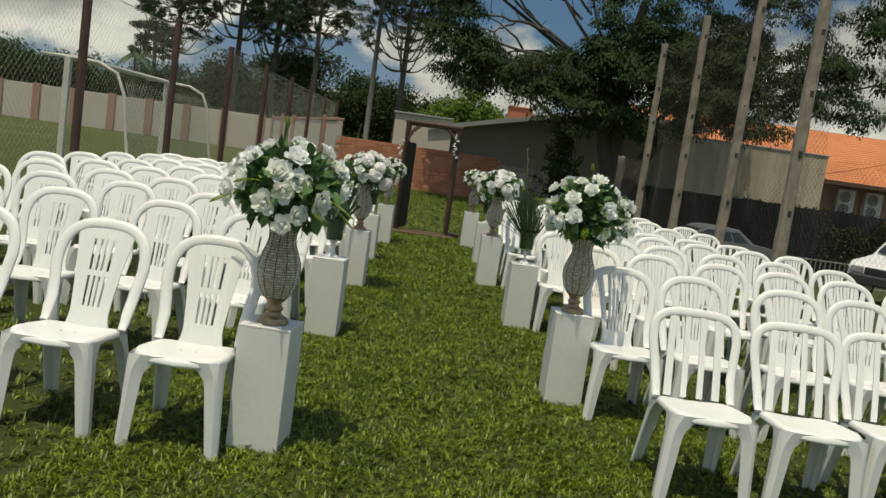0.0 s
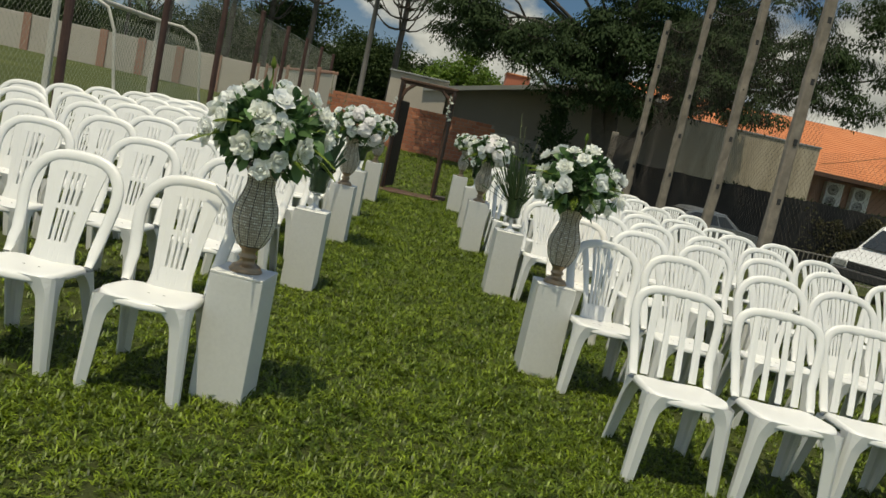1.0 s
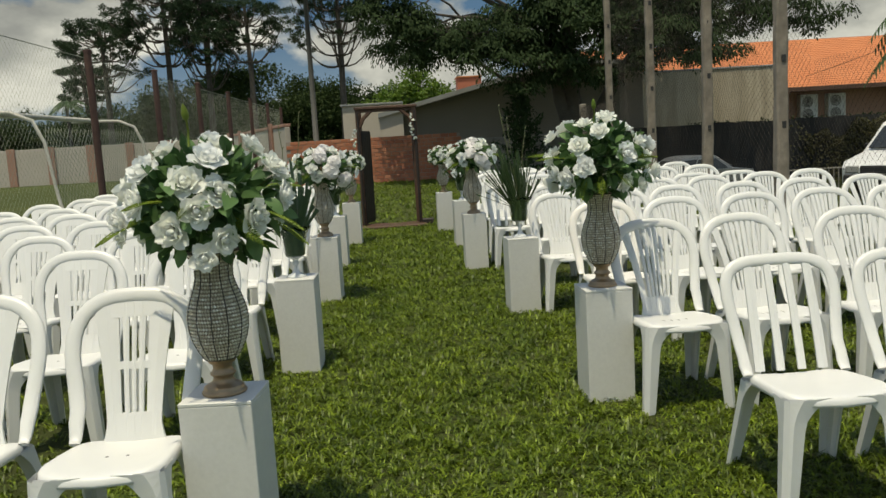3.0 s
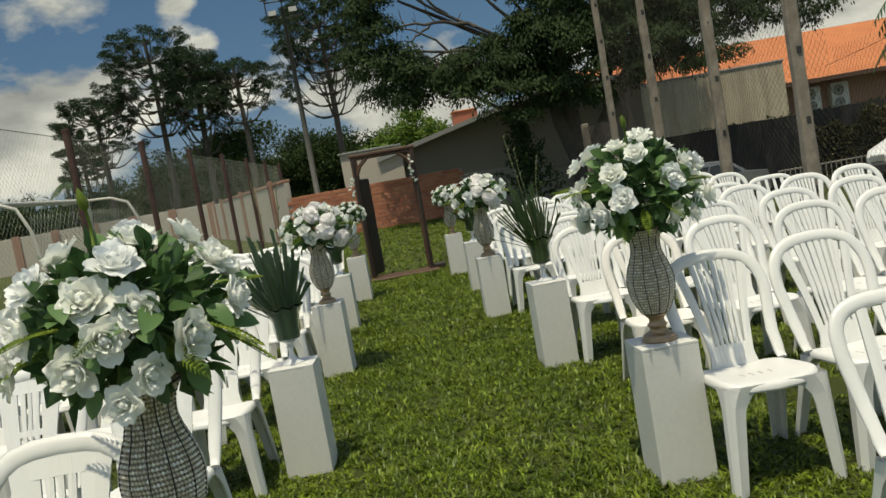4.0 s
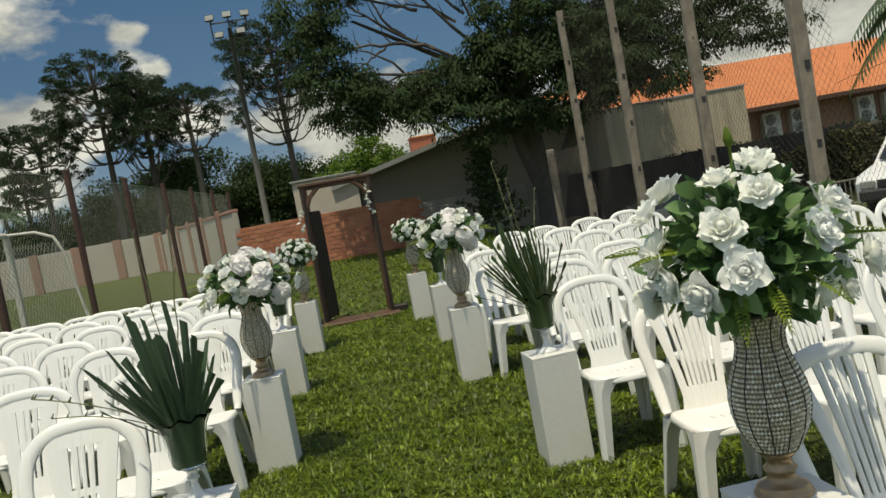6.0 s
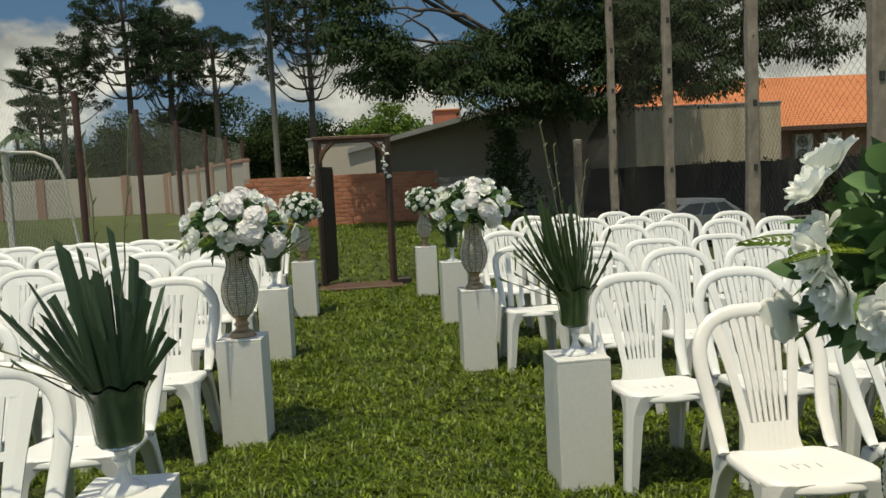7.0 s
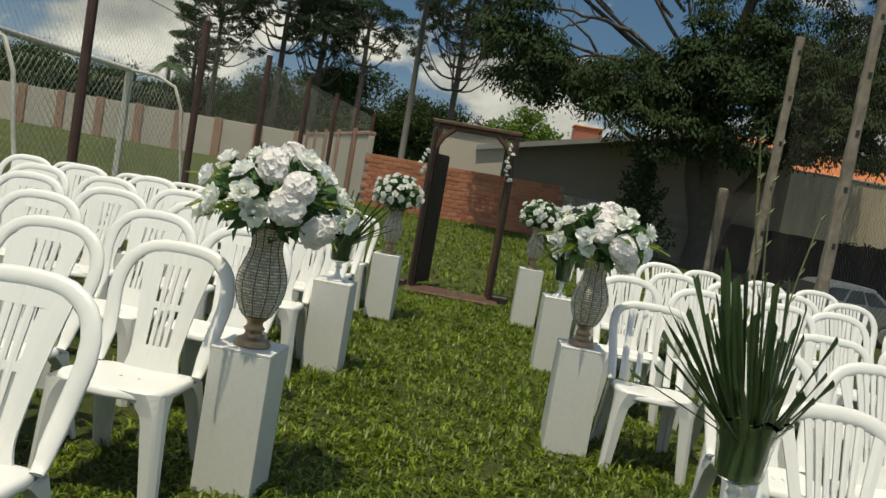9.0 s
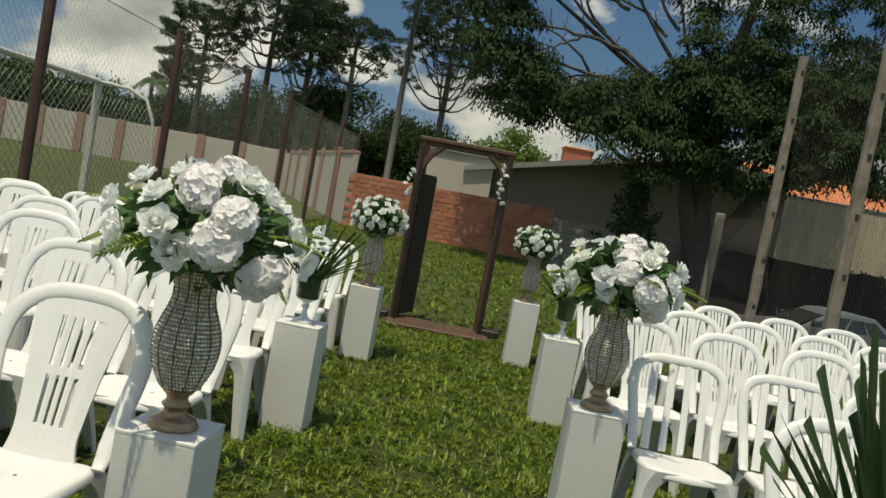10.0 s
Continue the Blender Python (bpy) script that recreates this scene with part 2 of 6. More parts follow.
def sky_backdrop_material():
    """Blue sky with broken cumulus, as a far backdrop."""
    n = Nodes("cloudy_sky")
    v = n.coords("Object")
    m = n.add("ShaderNodeMapping", {"Vector": v})
    m.inputs["Scale"].default_value = (1 / 330, 1 / 330, 1 / 190)
    m.inputs["Location"].default_value = CLOUD_SHIFT
    shape = n.noise(1.0, 9, m.outputs[0], 0.56)
    m2 = n.add("ShaderNodeMapping", {"Vector": v})
    m2.inputs["Scale"].default_value = (1 / 330, 1 / 330, 1 / 190)
    m2.inputs["Location"].default_value = (CLOUD_SHIFT[0] + 0.10, CLOUD_SHIFT[1], CLOUD_SHIFT[2] - 0.16)
    above = n.noise(1.0, 5, m2.outputs[0], 0.5)
    sep = n.add("ShaderNodeSeparateXYZ", {"Vector": v})
    h = n.add("ShaderNodeMapRange", {"Value": sep.outputs["Z"]}, From_Min=0.0, From_Max=480.0)
    blue = n.ramp(h.outputs[0], [(0.0, (0.30, 0.40, 0.52)), (0.35, (0.105, 0.21, 0.385)), (1.0, (0.045, 0.12, 0.285))])
    lower = n.add("ShaderNodeMapRange", {"Value": h.outputs[0]}, From_Min=0.0, From_Max=1.0, To_Min=0.045, To_Max=-0.02)
    dens = n.add("ShaderNodeMath", {0: shape, 1: lower.outputs[0]})
    for place, reach, gain in SKY_MASSES:
        squat = n.add("ShaderNodeMapping", {"Vector": v})
        squat.inputs["Scale"].default_value = (1.0, 1.0, 1.9)
        far = n.add("ShaderNodeVectorMath", {0: squat.outputs[0]})
        far.operation = "DISTANCE"
        far.inputs[1].default_value = (place[0], place[1], place[2] * 1.9)
        w = n.add("ShaderNodeMapRange", {"Value": far.outputs["Value"]}, From_Min=0.0, From_Max=reach, To_Min=gain, To_Max=0.0)
        w.interpolation_type = "SMOOTHSTEP"
        dens = n.add("ShaderNodeMath", {0: dens.outputs[0], 1: w.outputs[0]})
    cover = n.ramp(dens.outputs[0], [(0.505, (0, 0, 0)), (0.58, (1, 1, 1))])
    shade = n.add("ShaderNodeMath", {0: shape, 1: above})
    shade.operation = "SUBTRACT"
    lit = n.add("ShaderNodeMapRange", {"Value": shade.outputs[0]}, From_Min=-0.16, From_Max=0.14)
    cloud = n.ramp(lit.outputs[0], [(0.0, (0.26, 0.28, 0.31)), (0.45, (0.45, 0.475, 0.50)), (0.9, (0.78, 0.80, 0.82))])
    e = n.add("ShaderNodeEmission", {"Color": n.mix(cover, blue, cloud)}, Strength=SKY_GLOW)
    n.tree.links.new(e.outputs[0], n.out.inputs["Surface"])
    return n.mat


CLOUD_SHIFT, SKY_GLOW = (1.3, 0.0, 0.35), 0.9
# cloud banks (plus) and clear blue (minus): place, reach, gain
SKY_MASSES = [((-440, 1226, 330), 150, 0.16), ((-272, 1274, 313), 46, 0.15), ((-247, 1278, 256), 36, 0.12), ((-226, 1283, 172), 75, 0.13), ((-25, 1302, 152), 120, 0.11), ((72, 1302, 140), 80, 0.09),
              ((-510, 1198, 150), 140, 0.08), ((-600, 1160, 150), 140, 0.06), ((660, 1124, 130), 220, 0.12), ((-325, 1261, 265), 70, -0.12), ((-150, 1290, 320), 175, -0.17), ((-104, 1298, 100), 60, -0.12), ((-335, 1258, 205), 55, -0.09)]
M_BRICK, M_TILE, M_LAWN, M_BEAD, M_SKY = brick_material(), tile_material(), lawn_material(), bead_material(), sky_backdrop_material()


# ---- mesh tools ----
class Shape:
    """Collects points and faces of one mesh."""

    def __init__(self):
        self.v, self.f = [], []

    def add(self, pts, faces):
        k = len(self.v)
        self.v += [tuple(p) for p in pts]
        self.f += [tuple(i + k for i in f) for f in faces]

    def box(self, lo, hi, c=0.0):
        """A box, with its edges chamfered by c."""
        if c <= 0:
            p = [(x, y, z) for z in (lo[2], hi[2]) for y in (lo[1], hi[1]) for x in (lo[0], hi[0])]
            self.add(p, [(0, 2, 3, 1), (4, 5, 7, 6), (0, 1, 5, 4), (2, 6, 7, 3), (0, 4, 6, 2), (1, 3, 7, 5)])
            return
        bm = bmesh.new()
        bmesh.ops.create_cube(bm, size=1.0)
        for w in bm.verts:
            w.co = [lo[i] if w.co[i] < 0 else hi[i] for i in range(3)]
        bmesh.ops.bevel(bm, geom=bm.edges[:], offset=c, segments=1, affect="EDGES")
        bm.verts.index_update()
        self.add([w.co[:] for w in bm.verts], [[w.index for w in f.verts] for f in bm.faces])
        bm.free()

    def grid(self, rows, close=False):
        """A sheet through rows of points."""
        n = len(rows[0])
        faces = []
        for i in range(len(rows) - 1):
            for j in range(n if close else n - 1):
                a, b = i * n + j, i * n + (j + 1) % n
                faces.append((a, b, b + n, a + n))
        self.add([p for r in rows for p in r], faces)

    def tube(self, path, radius, sides=6, flat=1.0, ref=(0, 1, 0), caps=True):
        """A tube along a path; radius a number or one for each point; flat squeezes it along ref."""
        path = [Vector(p) for p in path]
        rad = radius if isinstance(radius, (list, tuple)) else [radius] * len(path)
        rows, ref = [], Vector(ref)
        for i, p in enumerate(path):
            d = (path[min(i + 1, len(path) - 1)] - path[max(i - 1, 0)]).normalized()
            a = d.cross(ref)
            a = a.normalized() if a.length > 1e-4 else d.orthogonal().normalized()
            b = d.cross(a)
            rows.append([p + rad[i] * (math.cos(t) * a + flat * math.sin(t) * b) for t in (2 * math.pi * k / sides for k in range(sides))])
        k = len(self.v)
        self.grid(rows, True)
        if caps:
            e = k + (len(path) - 1) * sides
            self.f += [tuple(k + j for j in range(sides)), tuple(e + j for j in reversed(range(sides)))]

    def revolve(self, profile, sides=24, center=(0, 0, 0)):
        self.grid([[(center[0] + r * math.cos(t), center[1] + r * math.sin(t), center[2] + z) for t in (2 * math.pi * k / sides for k in range(sides))] for r, z in profile], True)

    def slab(self, rows, thick):
        """A sheet with thickness, from rows of points and a vector."""
        thick = Vector(thick)
        n, m = len(rows[0]), len(rows)
        k = len(self.v)
        self.grid(rows)
        back = [[Vector(p) + thick for p in r] for r in rows]
        self.grid([list(reversed(r)) for r in back])
        q = k + n * m
        idx = lambda i, j: k + i * n + j
        jdx = lambda i, j: q + i * n + (n - 1 - j)
        for j in range(n - 1):
            self.f += [(idx(0, j + 1), idx(0, j), jdx(0, j), jdx(0, j + 1)), (idx(m - 1, j), idx(m - 1, j + 1), jdx(m - 1, j + 1), jdx(m - 1, j))]
        for i in range(m - 1):
            self.f += [(idx(i, 0), idx(i + 1, 0), jdx(i + 1, 0), jdx(i, 0)), (idx(i + 1, n - 1), idx(i, n - 1), jdx(i, n - 1), jdx(i + 1, n - 1))]

    def mesh(self, name, material, smooth=False):
        me = bpy.data.meshes.new(name)
        me.from_pydata(self.v, [], self.f)
        me.materials.append(material)
        if smooth:
            me.shade_smooth()
        me.update()
        return me


def part(name, data, parent, m=None, label=""):
    ob = new(name, data)
    ob.parent = parent
    if m is not None:
        ob.matrix_basis = m
    return tagged(ob, label) if label else ob


def thing(name, m, label, category, group="", kind=""):
    ob = new(name)
    ob.matrix_basis = m
    return tagged(ob, label, category, group, kind)


def solid(name, data, label, category, kind="", m=None):
    ob = new(name, data)
    if m is not None:
        ob.matrix_basis = m
    return tagged(ob, label, category, kind=kind)


def fast_mesh(name, co, tris_per, n_verts, faces, material, smooth=False):
    """A mesh of many alike pieces: co is (pieces, n_verts, 3), faces one piece's triangles and quads."""
    count = co.shape[0]
    me = bpy.data.meshes.new(name)
    me.vertices.add(count * n_verts)
    me.vertices.foreach_set("co", co.reshape(-1).astype(np.float32))
    lens = np.array([len(f) for f in faces])
    flat = np.array([i for f in faces for i in f])
    loops = (flat[None, :] + (np.arange(count) * n_verts)[:, None]).reshape(-1)
    me.loops.add(loops.size)
    me.loops.foreach_set("vertex_index", loops.astype(np.int32))
    me.polygons.add(count * len(faces))
    starts = (np.concatenate([[0], np.cumsum(lens)[:-1]])[None, :] + (np.arange(count) * flat.size)[:, None]).reshape(-1)
    me.polygons.foreach_set("loop_start", starts.astype(np.int32))
    me.materials.append(material)
    me.update(calc_edges=True)
    me.validate()
    if smooth:
        me.shade_smooth()
    return me


def unit(v):
    return v / np.maximum(np.linalg.norm(v, axis=-1, keepdims=True), 1e-9)


def leaf_cloud(name, centers, axes, length, width, material, rng, bend=0.25):
    """Leaves of four points and two triangles' fold each: centers (n,3), axes (n,3) the way they point."""
    n = len(centers)
    side = unit(np.cross(axes, rng.normal(size=(n, 3))))
    up = np.cross(side, axes)
    L, W = length[:, None], width[:, None]
    a = centers
    b = centers + axes * L * 0.5 + side * W * 0.5 + up * L * bend * 0.3
    c = centers + axes * L - up * L * bend * 0.4
    d = centers + axes * L * 0.5 - side * W * 0.5 + up * L * bend * 0.3
    return fast_mesh(name, np.stack([a, b, c, d], axis=1), 2, 4, [(0, 1, 2), (0, 2, 3)], material)


# ---- ground, lawn, distance ----
def ground_height(x, y):
    """The lawn is level; beyond the net poles the car park lies lower."""
    s = min(max((x - 5.6) / 1.6, 0), 1)
    return -min(max(0.25 + 0.078 * (y - 17.5), 0.25), 0.9) * s * s * (3 - 2 * s)


def build_ground():
    s = Shape()
    xs = [-900, -300, -120, -60, -30, -15, -8, -4, -2, 0, 2, 4, 5.4, 5.8, 6.2, 6.6, 7.0, 7.4, 7.8, 8.4, 12, 20, 40, 100, 300, 900]
    ys = [-300, -60, -15, -4, 0, 4, 8, 12, 16, 20, 26, 32, 40, 60, 100, 250, 600, 1400]
    s.grid([[(x, y, ground_height(x, y)) for x in xs] for y in ys])
    solid("ground", s.mesh("ground", M_LAWN), "green mown lawn and sports field, level", "lawn", "structure")


def build_grass():
    """Short broad-bladed lawn grass, thick along the aisle and thinner far off."""
    rng = np.random.default_rng(7)
    zones = [(-4.9, 5.0, -0.8, 1.4, 700, 1.25), (-4.9, -3.4, 1.4, 3.0, 900, 1.25), (3.4, 5.0, 1.4, 3.0, 900, 1.25), (-1.5, 2.0, 1.4, 1.8, 5000, 1.0), (-3.4, -1.5, 1.4, 3.0, 3600, 1.1), (2.0, 3.4, 1.4, 3.0, 3600, 1.1), (-1.5, 2.0, 1.8, 5.0, 8600, 1.0), (-1.5, 1.8, 5.0, 9.0, 7200, 1.05), (-1.4, 1.5, 9.0, 16.0, 3600, 1.25),
             (-4.8, -1.5, 3.0, 9.0, 1500, 1.2), (1.8, 5.0, 3.0, 9.0, 1900, 1.2), (-4.8, -1.4, 9.0, 16.0, 420, 1.5),
             (1.5, 5.0, 9.0, 16.0, 420, 1.5), (-4.9, 5.0, 16.0, 32.0, 360, 1.9)]
    pos, size, lean = [], [], []
    for x0, x1, y0, y1, dens, k in zones:
        m = int((x1 - x0) * (y1 - y0) * dens * 1.15 / 7)
        c = np.stack([rng.uniform(x0, x1, m), rng.uniform(y0, y1, m)], 1)
        p = np.repeat(c, 7, axis=0) + rng.normal(size=(m * 7, 2)) * 0.011 * k
        pos.append(p)
        size.append(np.full(m * 7, k) * np.repeat(rng.uniform(0.72, 1.28, m), 7))
        lean.append(np.repeat(rng.uniform(0, 2 * np.pi, m), 7) + rng.normal(size=m * 7) * 0.9)
    pos, size = np.concatenate(pos), np.concatenate(size)
    n = len(pos)
    patch = 0.8 + 0.25 * np.sin(pos[:, 0] * 5.1 + 1.7 * np.sin(pos[:, 1] * 2.3)) * np.sin(pos[:, 1] * 4.3 + np.cos(pos[:, 0] * 3.1))
    ang = np.concatenate(lean)
    out = np.stack([np.cos(ang), np.sin(ang), np.zeros(n)], 1)
    side = np.stack([-np.sin(ang), np.cos(ang), np.zeros(n)], 1)
    L = rng.uniform(0.026, 0.070, n) * size * patch
    W = rng.uniform(0.0042, 0.0078, n) * size
    rise = rng.uniform(0.25, 1.05, n)
    base = np.stack([pos[:, 0], pos[:, 1], np.full(n, -0.004)], 1)
    z = np.array([0, 0, 1.0])
    mid = base + out * (L * 0.35)[:, None] + z * (L * rise * 0.62)[:, None]
    tip = base + out * (L * 0.95)[:, None] + z * (L * rise * rng.uniform(0.35, 1.0, n))[:, None]
    w = side * W[:, None]
    co = np.stack([base - w * 0.5, base + w * 0.5, mid + w * 0.55, mid - w * 0.55, tip], 1)
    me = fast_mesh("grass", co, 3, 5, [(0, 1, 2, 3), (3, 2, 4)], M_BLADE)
    solid("grass", me, "short thick broad-bladed green lawn grass", "grass", "stuff")


def build_backdrop():
    s = Shape()
    R = 1300
    s.grid([[(R * math.sin(a), R * math.cos(a), z) for a in (radians(-62 + 4 * k) for k in range(32))] for z in (-40, 60, 160, 260, 360, 480, 620)])
    solid("backdrop", s.mesh("backdrop", M_SKY, True), "blue sky with broken white cumulus clouds", "sky", "structure")


# ---- walls and houses ----
def build_far_wall():
    """Rendered boundary wall of the sports field with reddish piers."""
    wall = thing("wall_far", Matrix(), "beige rendered boundary wall with reddish brown piers", "wall", kind="structure")
    s = Shape()
    s.box((-62, 57.0, 0), (-12.2, 57.2, 2.35), 0.02)
    part("panel", s.mesh("panel", M_WALL), wall)
    pier = Shape()
    pier.box((-0.26, -0.1, 0), (0.26, 0.0, 2.42), 0.02)
    pm = pier.mesh("pier", M_PILASTER)
    for k in range(20):
        part("pier", pm, wall, pose(-12.3 - 2.51 * k, 57.0, 0))
    side = thing("wall_side", Matrix(), "beige rendered boundary wall with terracotta coping", "wall", kind="structure")
    a, b = Vector((-12.2, 57.0, 0)), Vector((-4.0, 32.2, 0))
    d = (b - a).normalized()
    turn = Matrix.Translation(a) @ Matrix.Rotation(math.atan2(d.y, d.x), 4, "Z")
    n = (b - a).length
    s = Shape()
    s.box((0, -0.1, 0), (n, 0.1, 2.2), 0.02)
    part("panel", s.mesh("panel", M_WALL), side, turn)
    s = Shape()
    s.box((6, -0.13, 2.2), (n, 0.13, 2.32), 0.02)
    part("coping", s.mesh("coping", M_PILASTER), side, turn)
    for k in range(6):
        part("pier", pm, side, turn @ pose(2.0 + 4.3 * k, -0.1, 0))


def build_house():
    """Single-storey house with a gable roof behind the brick wall."""
    house = thing("house", Matrix(), "taupe rendered house, darkened for tree shade, low grey gable roof", "house", kind="structure")
    s = Shape()
    y = 34.0
    front = [(0.25, 0), (9.6, 0), (9.6, 3.9), (6.6, 4.05), (0.25, 2.62)]
    k = len(front)
    s.add([(x, y, z - 0.8 if z == 0 else z) for x, z in front] + [(x, y + 9, z - 0.8 if z == 0 else z) for x, z in front],
          [tuple(range(k))] + [tuple(reversed(range(k, 2 * k)))] + [(i, (i + 1) % k, (i + 1) % k + k, i + k)[::-1] for i in range(k)])
    part("wall", s.mesh("wall", M_HOUSE), house)
    s = Shape()
    for x0, z0, x1, z1 in ((-0.72, 2.36, 6.6, 4.06), (6.6, 4.06, 10.0, 3.72)):
        s.slab([[(x0, y - 0.72, z0), (x0, y + 9.3, z0)], [(x1, y - 0.72, z1), (x1, y + 9.3, z1)]], (0, 0, 0.17))
    part("roof", s.mesh("roof", M_EAVE), house)
    s = Shape()
    s.box((2.50, y + 1.6, 3.0), (3.48, y + 2.6, 3.84), 0.02)
    part("chimney", s.mesh("chimney", M_REDBOX), house, label="red rendered water tank housing")
    s = Shape()
    s.box((2.46, y + 1.55, 3.84), (3.52, y + 2.65, 3.90), 0.02)
    part("chimney_cap", s.mesh("chimney_cap", M_TILE), house)
    annex = thing("annex", Matrix(), "sunlit cream plastered side building behind the brick wall", "building", kind="structure")
    s = Shape()
    s.box((-2.05, 33.4, 0), (0.22, 38, 2.86), 0.015)
    part("wall", s.mesh("wall", M_PLASTER), annex)
    s = Shape()
    s.box((-2.12, 33.33, 2.86), (0.24, 38.05, 2.93), 0.01)
    part("coping", s.mesh("coping", M_EAVE), annex)


def build_hall():
    """Long building with an orange tile roof, air conditioners under its eaves and a rendered wall before it."""
    hall = thing("hall", Matrix(), "long low building with an orange clay tile roof", "building", kind="structure")
    s = Shape()
    s.box((9.6, 42.5, -0.8), (46, 52, 3.2))
    part("wall", s.mesh("wall", M_PILASTER), hall)
    s = Shape()
    n = 570
    xs = [8.6 + (46.5 - 8.6) * i / n for i in range(n + 1)]
    rows = []
    courses = 24
    for r in range(courses):
        for e in (0.0, 1.0):
            t = (r + e) / courses
            y, z = 41.2 + 6.4 * t, 2.92 + 2.80 * t - 0.022 * e
            rows.append([(x, y, z + 0.024 * math.sin(2 * math.pi * i / 3.0)) for i, x in enumerate(xs)])
    s.grid(rows)
    part("roof", s.mesh("roof", M_TILE), hall)
    s = Shape()
    s.slab([[(8.6, 47.6, 5.72), (46.5, 47.6, 5.72)], [(8.6, 54, 2.9), (46.5, 54, 2.9)]], (0, 0, -0.08))
    part("rear_roof", s.mesh("rear_roof", M_TILE), hall)
    s = Shape()
    s.box((8.6, 41.15, 2.70), (46.5, 41.28, 2.90), 0.01)
    part("fascia", s.mesh("fascia", M_WOOD), hall)
    screen = thing("wall_screen", Matrix(), "tall beige rendered wall stained by damp", "wall", kind="structure")
    s = Shape()
    s.box((9.65, 39.2, -0.8), (17.66, 39.4, 3.84), 0.02)
    part("panel", s.mesh("panel", M_SCREEN), screen)
    s = Shape()
    s.box((9.65, 39.16, 3.84), (17.71, 39.44, 3.92), 0.01)
    part("coping", s.mesh("coping", M_EAVE), screen)
    unit_ = thing("air_conditioner", pose(20.2, 42.2, 1.24), "white wall-mounted air conditioner with two round fan grilles", "air conditioner", "air conditioners")
    s = Shape()
    s.box((-0.44, -0.16, 0), (0.44, 0.26, 1.32), 0.03)
    part("casing", s.mesh("casing", M_AC), unit_)
    g = Shape()
    for r in (0.27, 0.21, 0.15, 0.09):
        g.tube([(r * math.cos(t), 0, r * math.sin(t)) for t in (2 * math.pi * k / 20 for k in range(21))], 0.011, 4)
    grille = g.mesh("fan_grille", M_AC)
    s = Shape()
    s.revolve([(0.0, 0.02), (0.28, 0.02), (0.28, 0.0)], 20)
    recess = s.mesh("fan_recess", M_STEEL)
    for z in (0.36, 0.96):
        part("fan_recess", recess, unit_, pose(-0.08, -0.155, z, 90, 0, 0))
        part("fan_grille", grille, unit_, pose(-0.08, -0.19, z))
    for x in (21.6, 25.0, 26.4, 29.6):
        copy_thing(unit_, pose(x, 42.2, 1.24))


def build_low_walls():
    """Shade cloth, hedge and rails below the hall, at the edge of the car park."""
    s = Shape()
    rng = random.Random(3)
    s.slab([[(6.6 + 0.3 * i, 31.5 + 0.02 * rng.uniform(-1, 1), z + (0.03 * rng.uniform(-1, 1) if z > 0 else 0)) for i in range(38)] for z in (-0.8, 0.0, 0.75, 1.42)], (0, 0.03, 0))
    solid("screen_cloth", s.mesh("screen_cloth", M_BLACKNET), "black shade cloth stretched along the car park", "screen", "structure")
    hedge = thing("hedge", Matrix(), "dark trimmed hedge over a retaining wall", "hedge", kind="structure")
    s = Shape()
    s.box((10.5, 31.9, -0.8), (40, 32.9, 1.3), 0.05)
    part("core", s.mesh("core", M_BARK), hedge)
    g = np.random.default_rng(5)
    n = 16000
    c = np.stack([g.uniform(10.5, 34, n), 31.9 - g.uniform(0, 0.14, n), g.uniform(-0.7, 1.45, n)], 1)
    ax = unit(g.normal(size=(n, 3)) + np.array([0, -0.7, 0.2]))
    part("foliage", leaf_cloud("foliage", c, ax, g.uniform(0.07, 0.16, n), g.uniform(0.05, 0.1, n), M_TREE, g), hedge)
    rail = thing("rail_fence", pose(10.6, 25.5, -0.87), "low grey metal rail fence by the car park", "fence")
    s = Shape()
    for z in (0.12, 0.78):
        s.tube([(0, 0, z), (4.6, 0, z)], 0.02, 6)
    part("rail", s.mesh("rail", M_GREYBLOCK), rail)
    s = Shape()
    s.tube([(0, 0, 0), (0, 0, 0.82)], 0.016, 6)
    bar = s.mesh("bar", M_GREYBLOCK)
    for k in range(31):
        part("bar", bar, rail, pose(0.15 * k + 0.05, 0, 0))


def build_ivy():
    """Half-dry creeper over the end of the shade cloth."""
    g = np.random.default_rng(77)
    n = 9000
    x = g.uniform(14.2, 23.0, n)
    top = 1.05 + 0.30 * np.sin(x * 1.9) + 0.18 * np.sin(x * 5.3 + 1)
    z = top - g.uniform(0, 1, n) ** 1.3 * 1.9
    keep = g.uniform(size=n) < np.clip((x - 14.0) / 2.5, 0.1, 1)
    c = np.stack([x, 31.44 - g.uniform(0, 0.16, n), z], 1)[keep]
    d = unit(g.normal(size=c.shape) + np.array([0, -0.4, -0.5]))
    m = len(c)
    solid("creeper", leaf_cloud("creeper", c, d, g.uniform(0.07, 0.15, m), g.uniform(0.05, 0.10, m), M_IVY, g), "half-dry brown creeper over the black shade cloth", "creeper", "stuff")


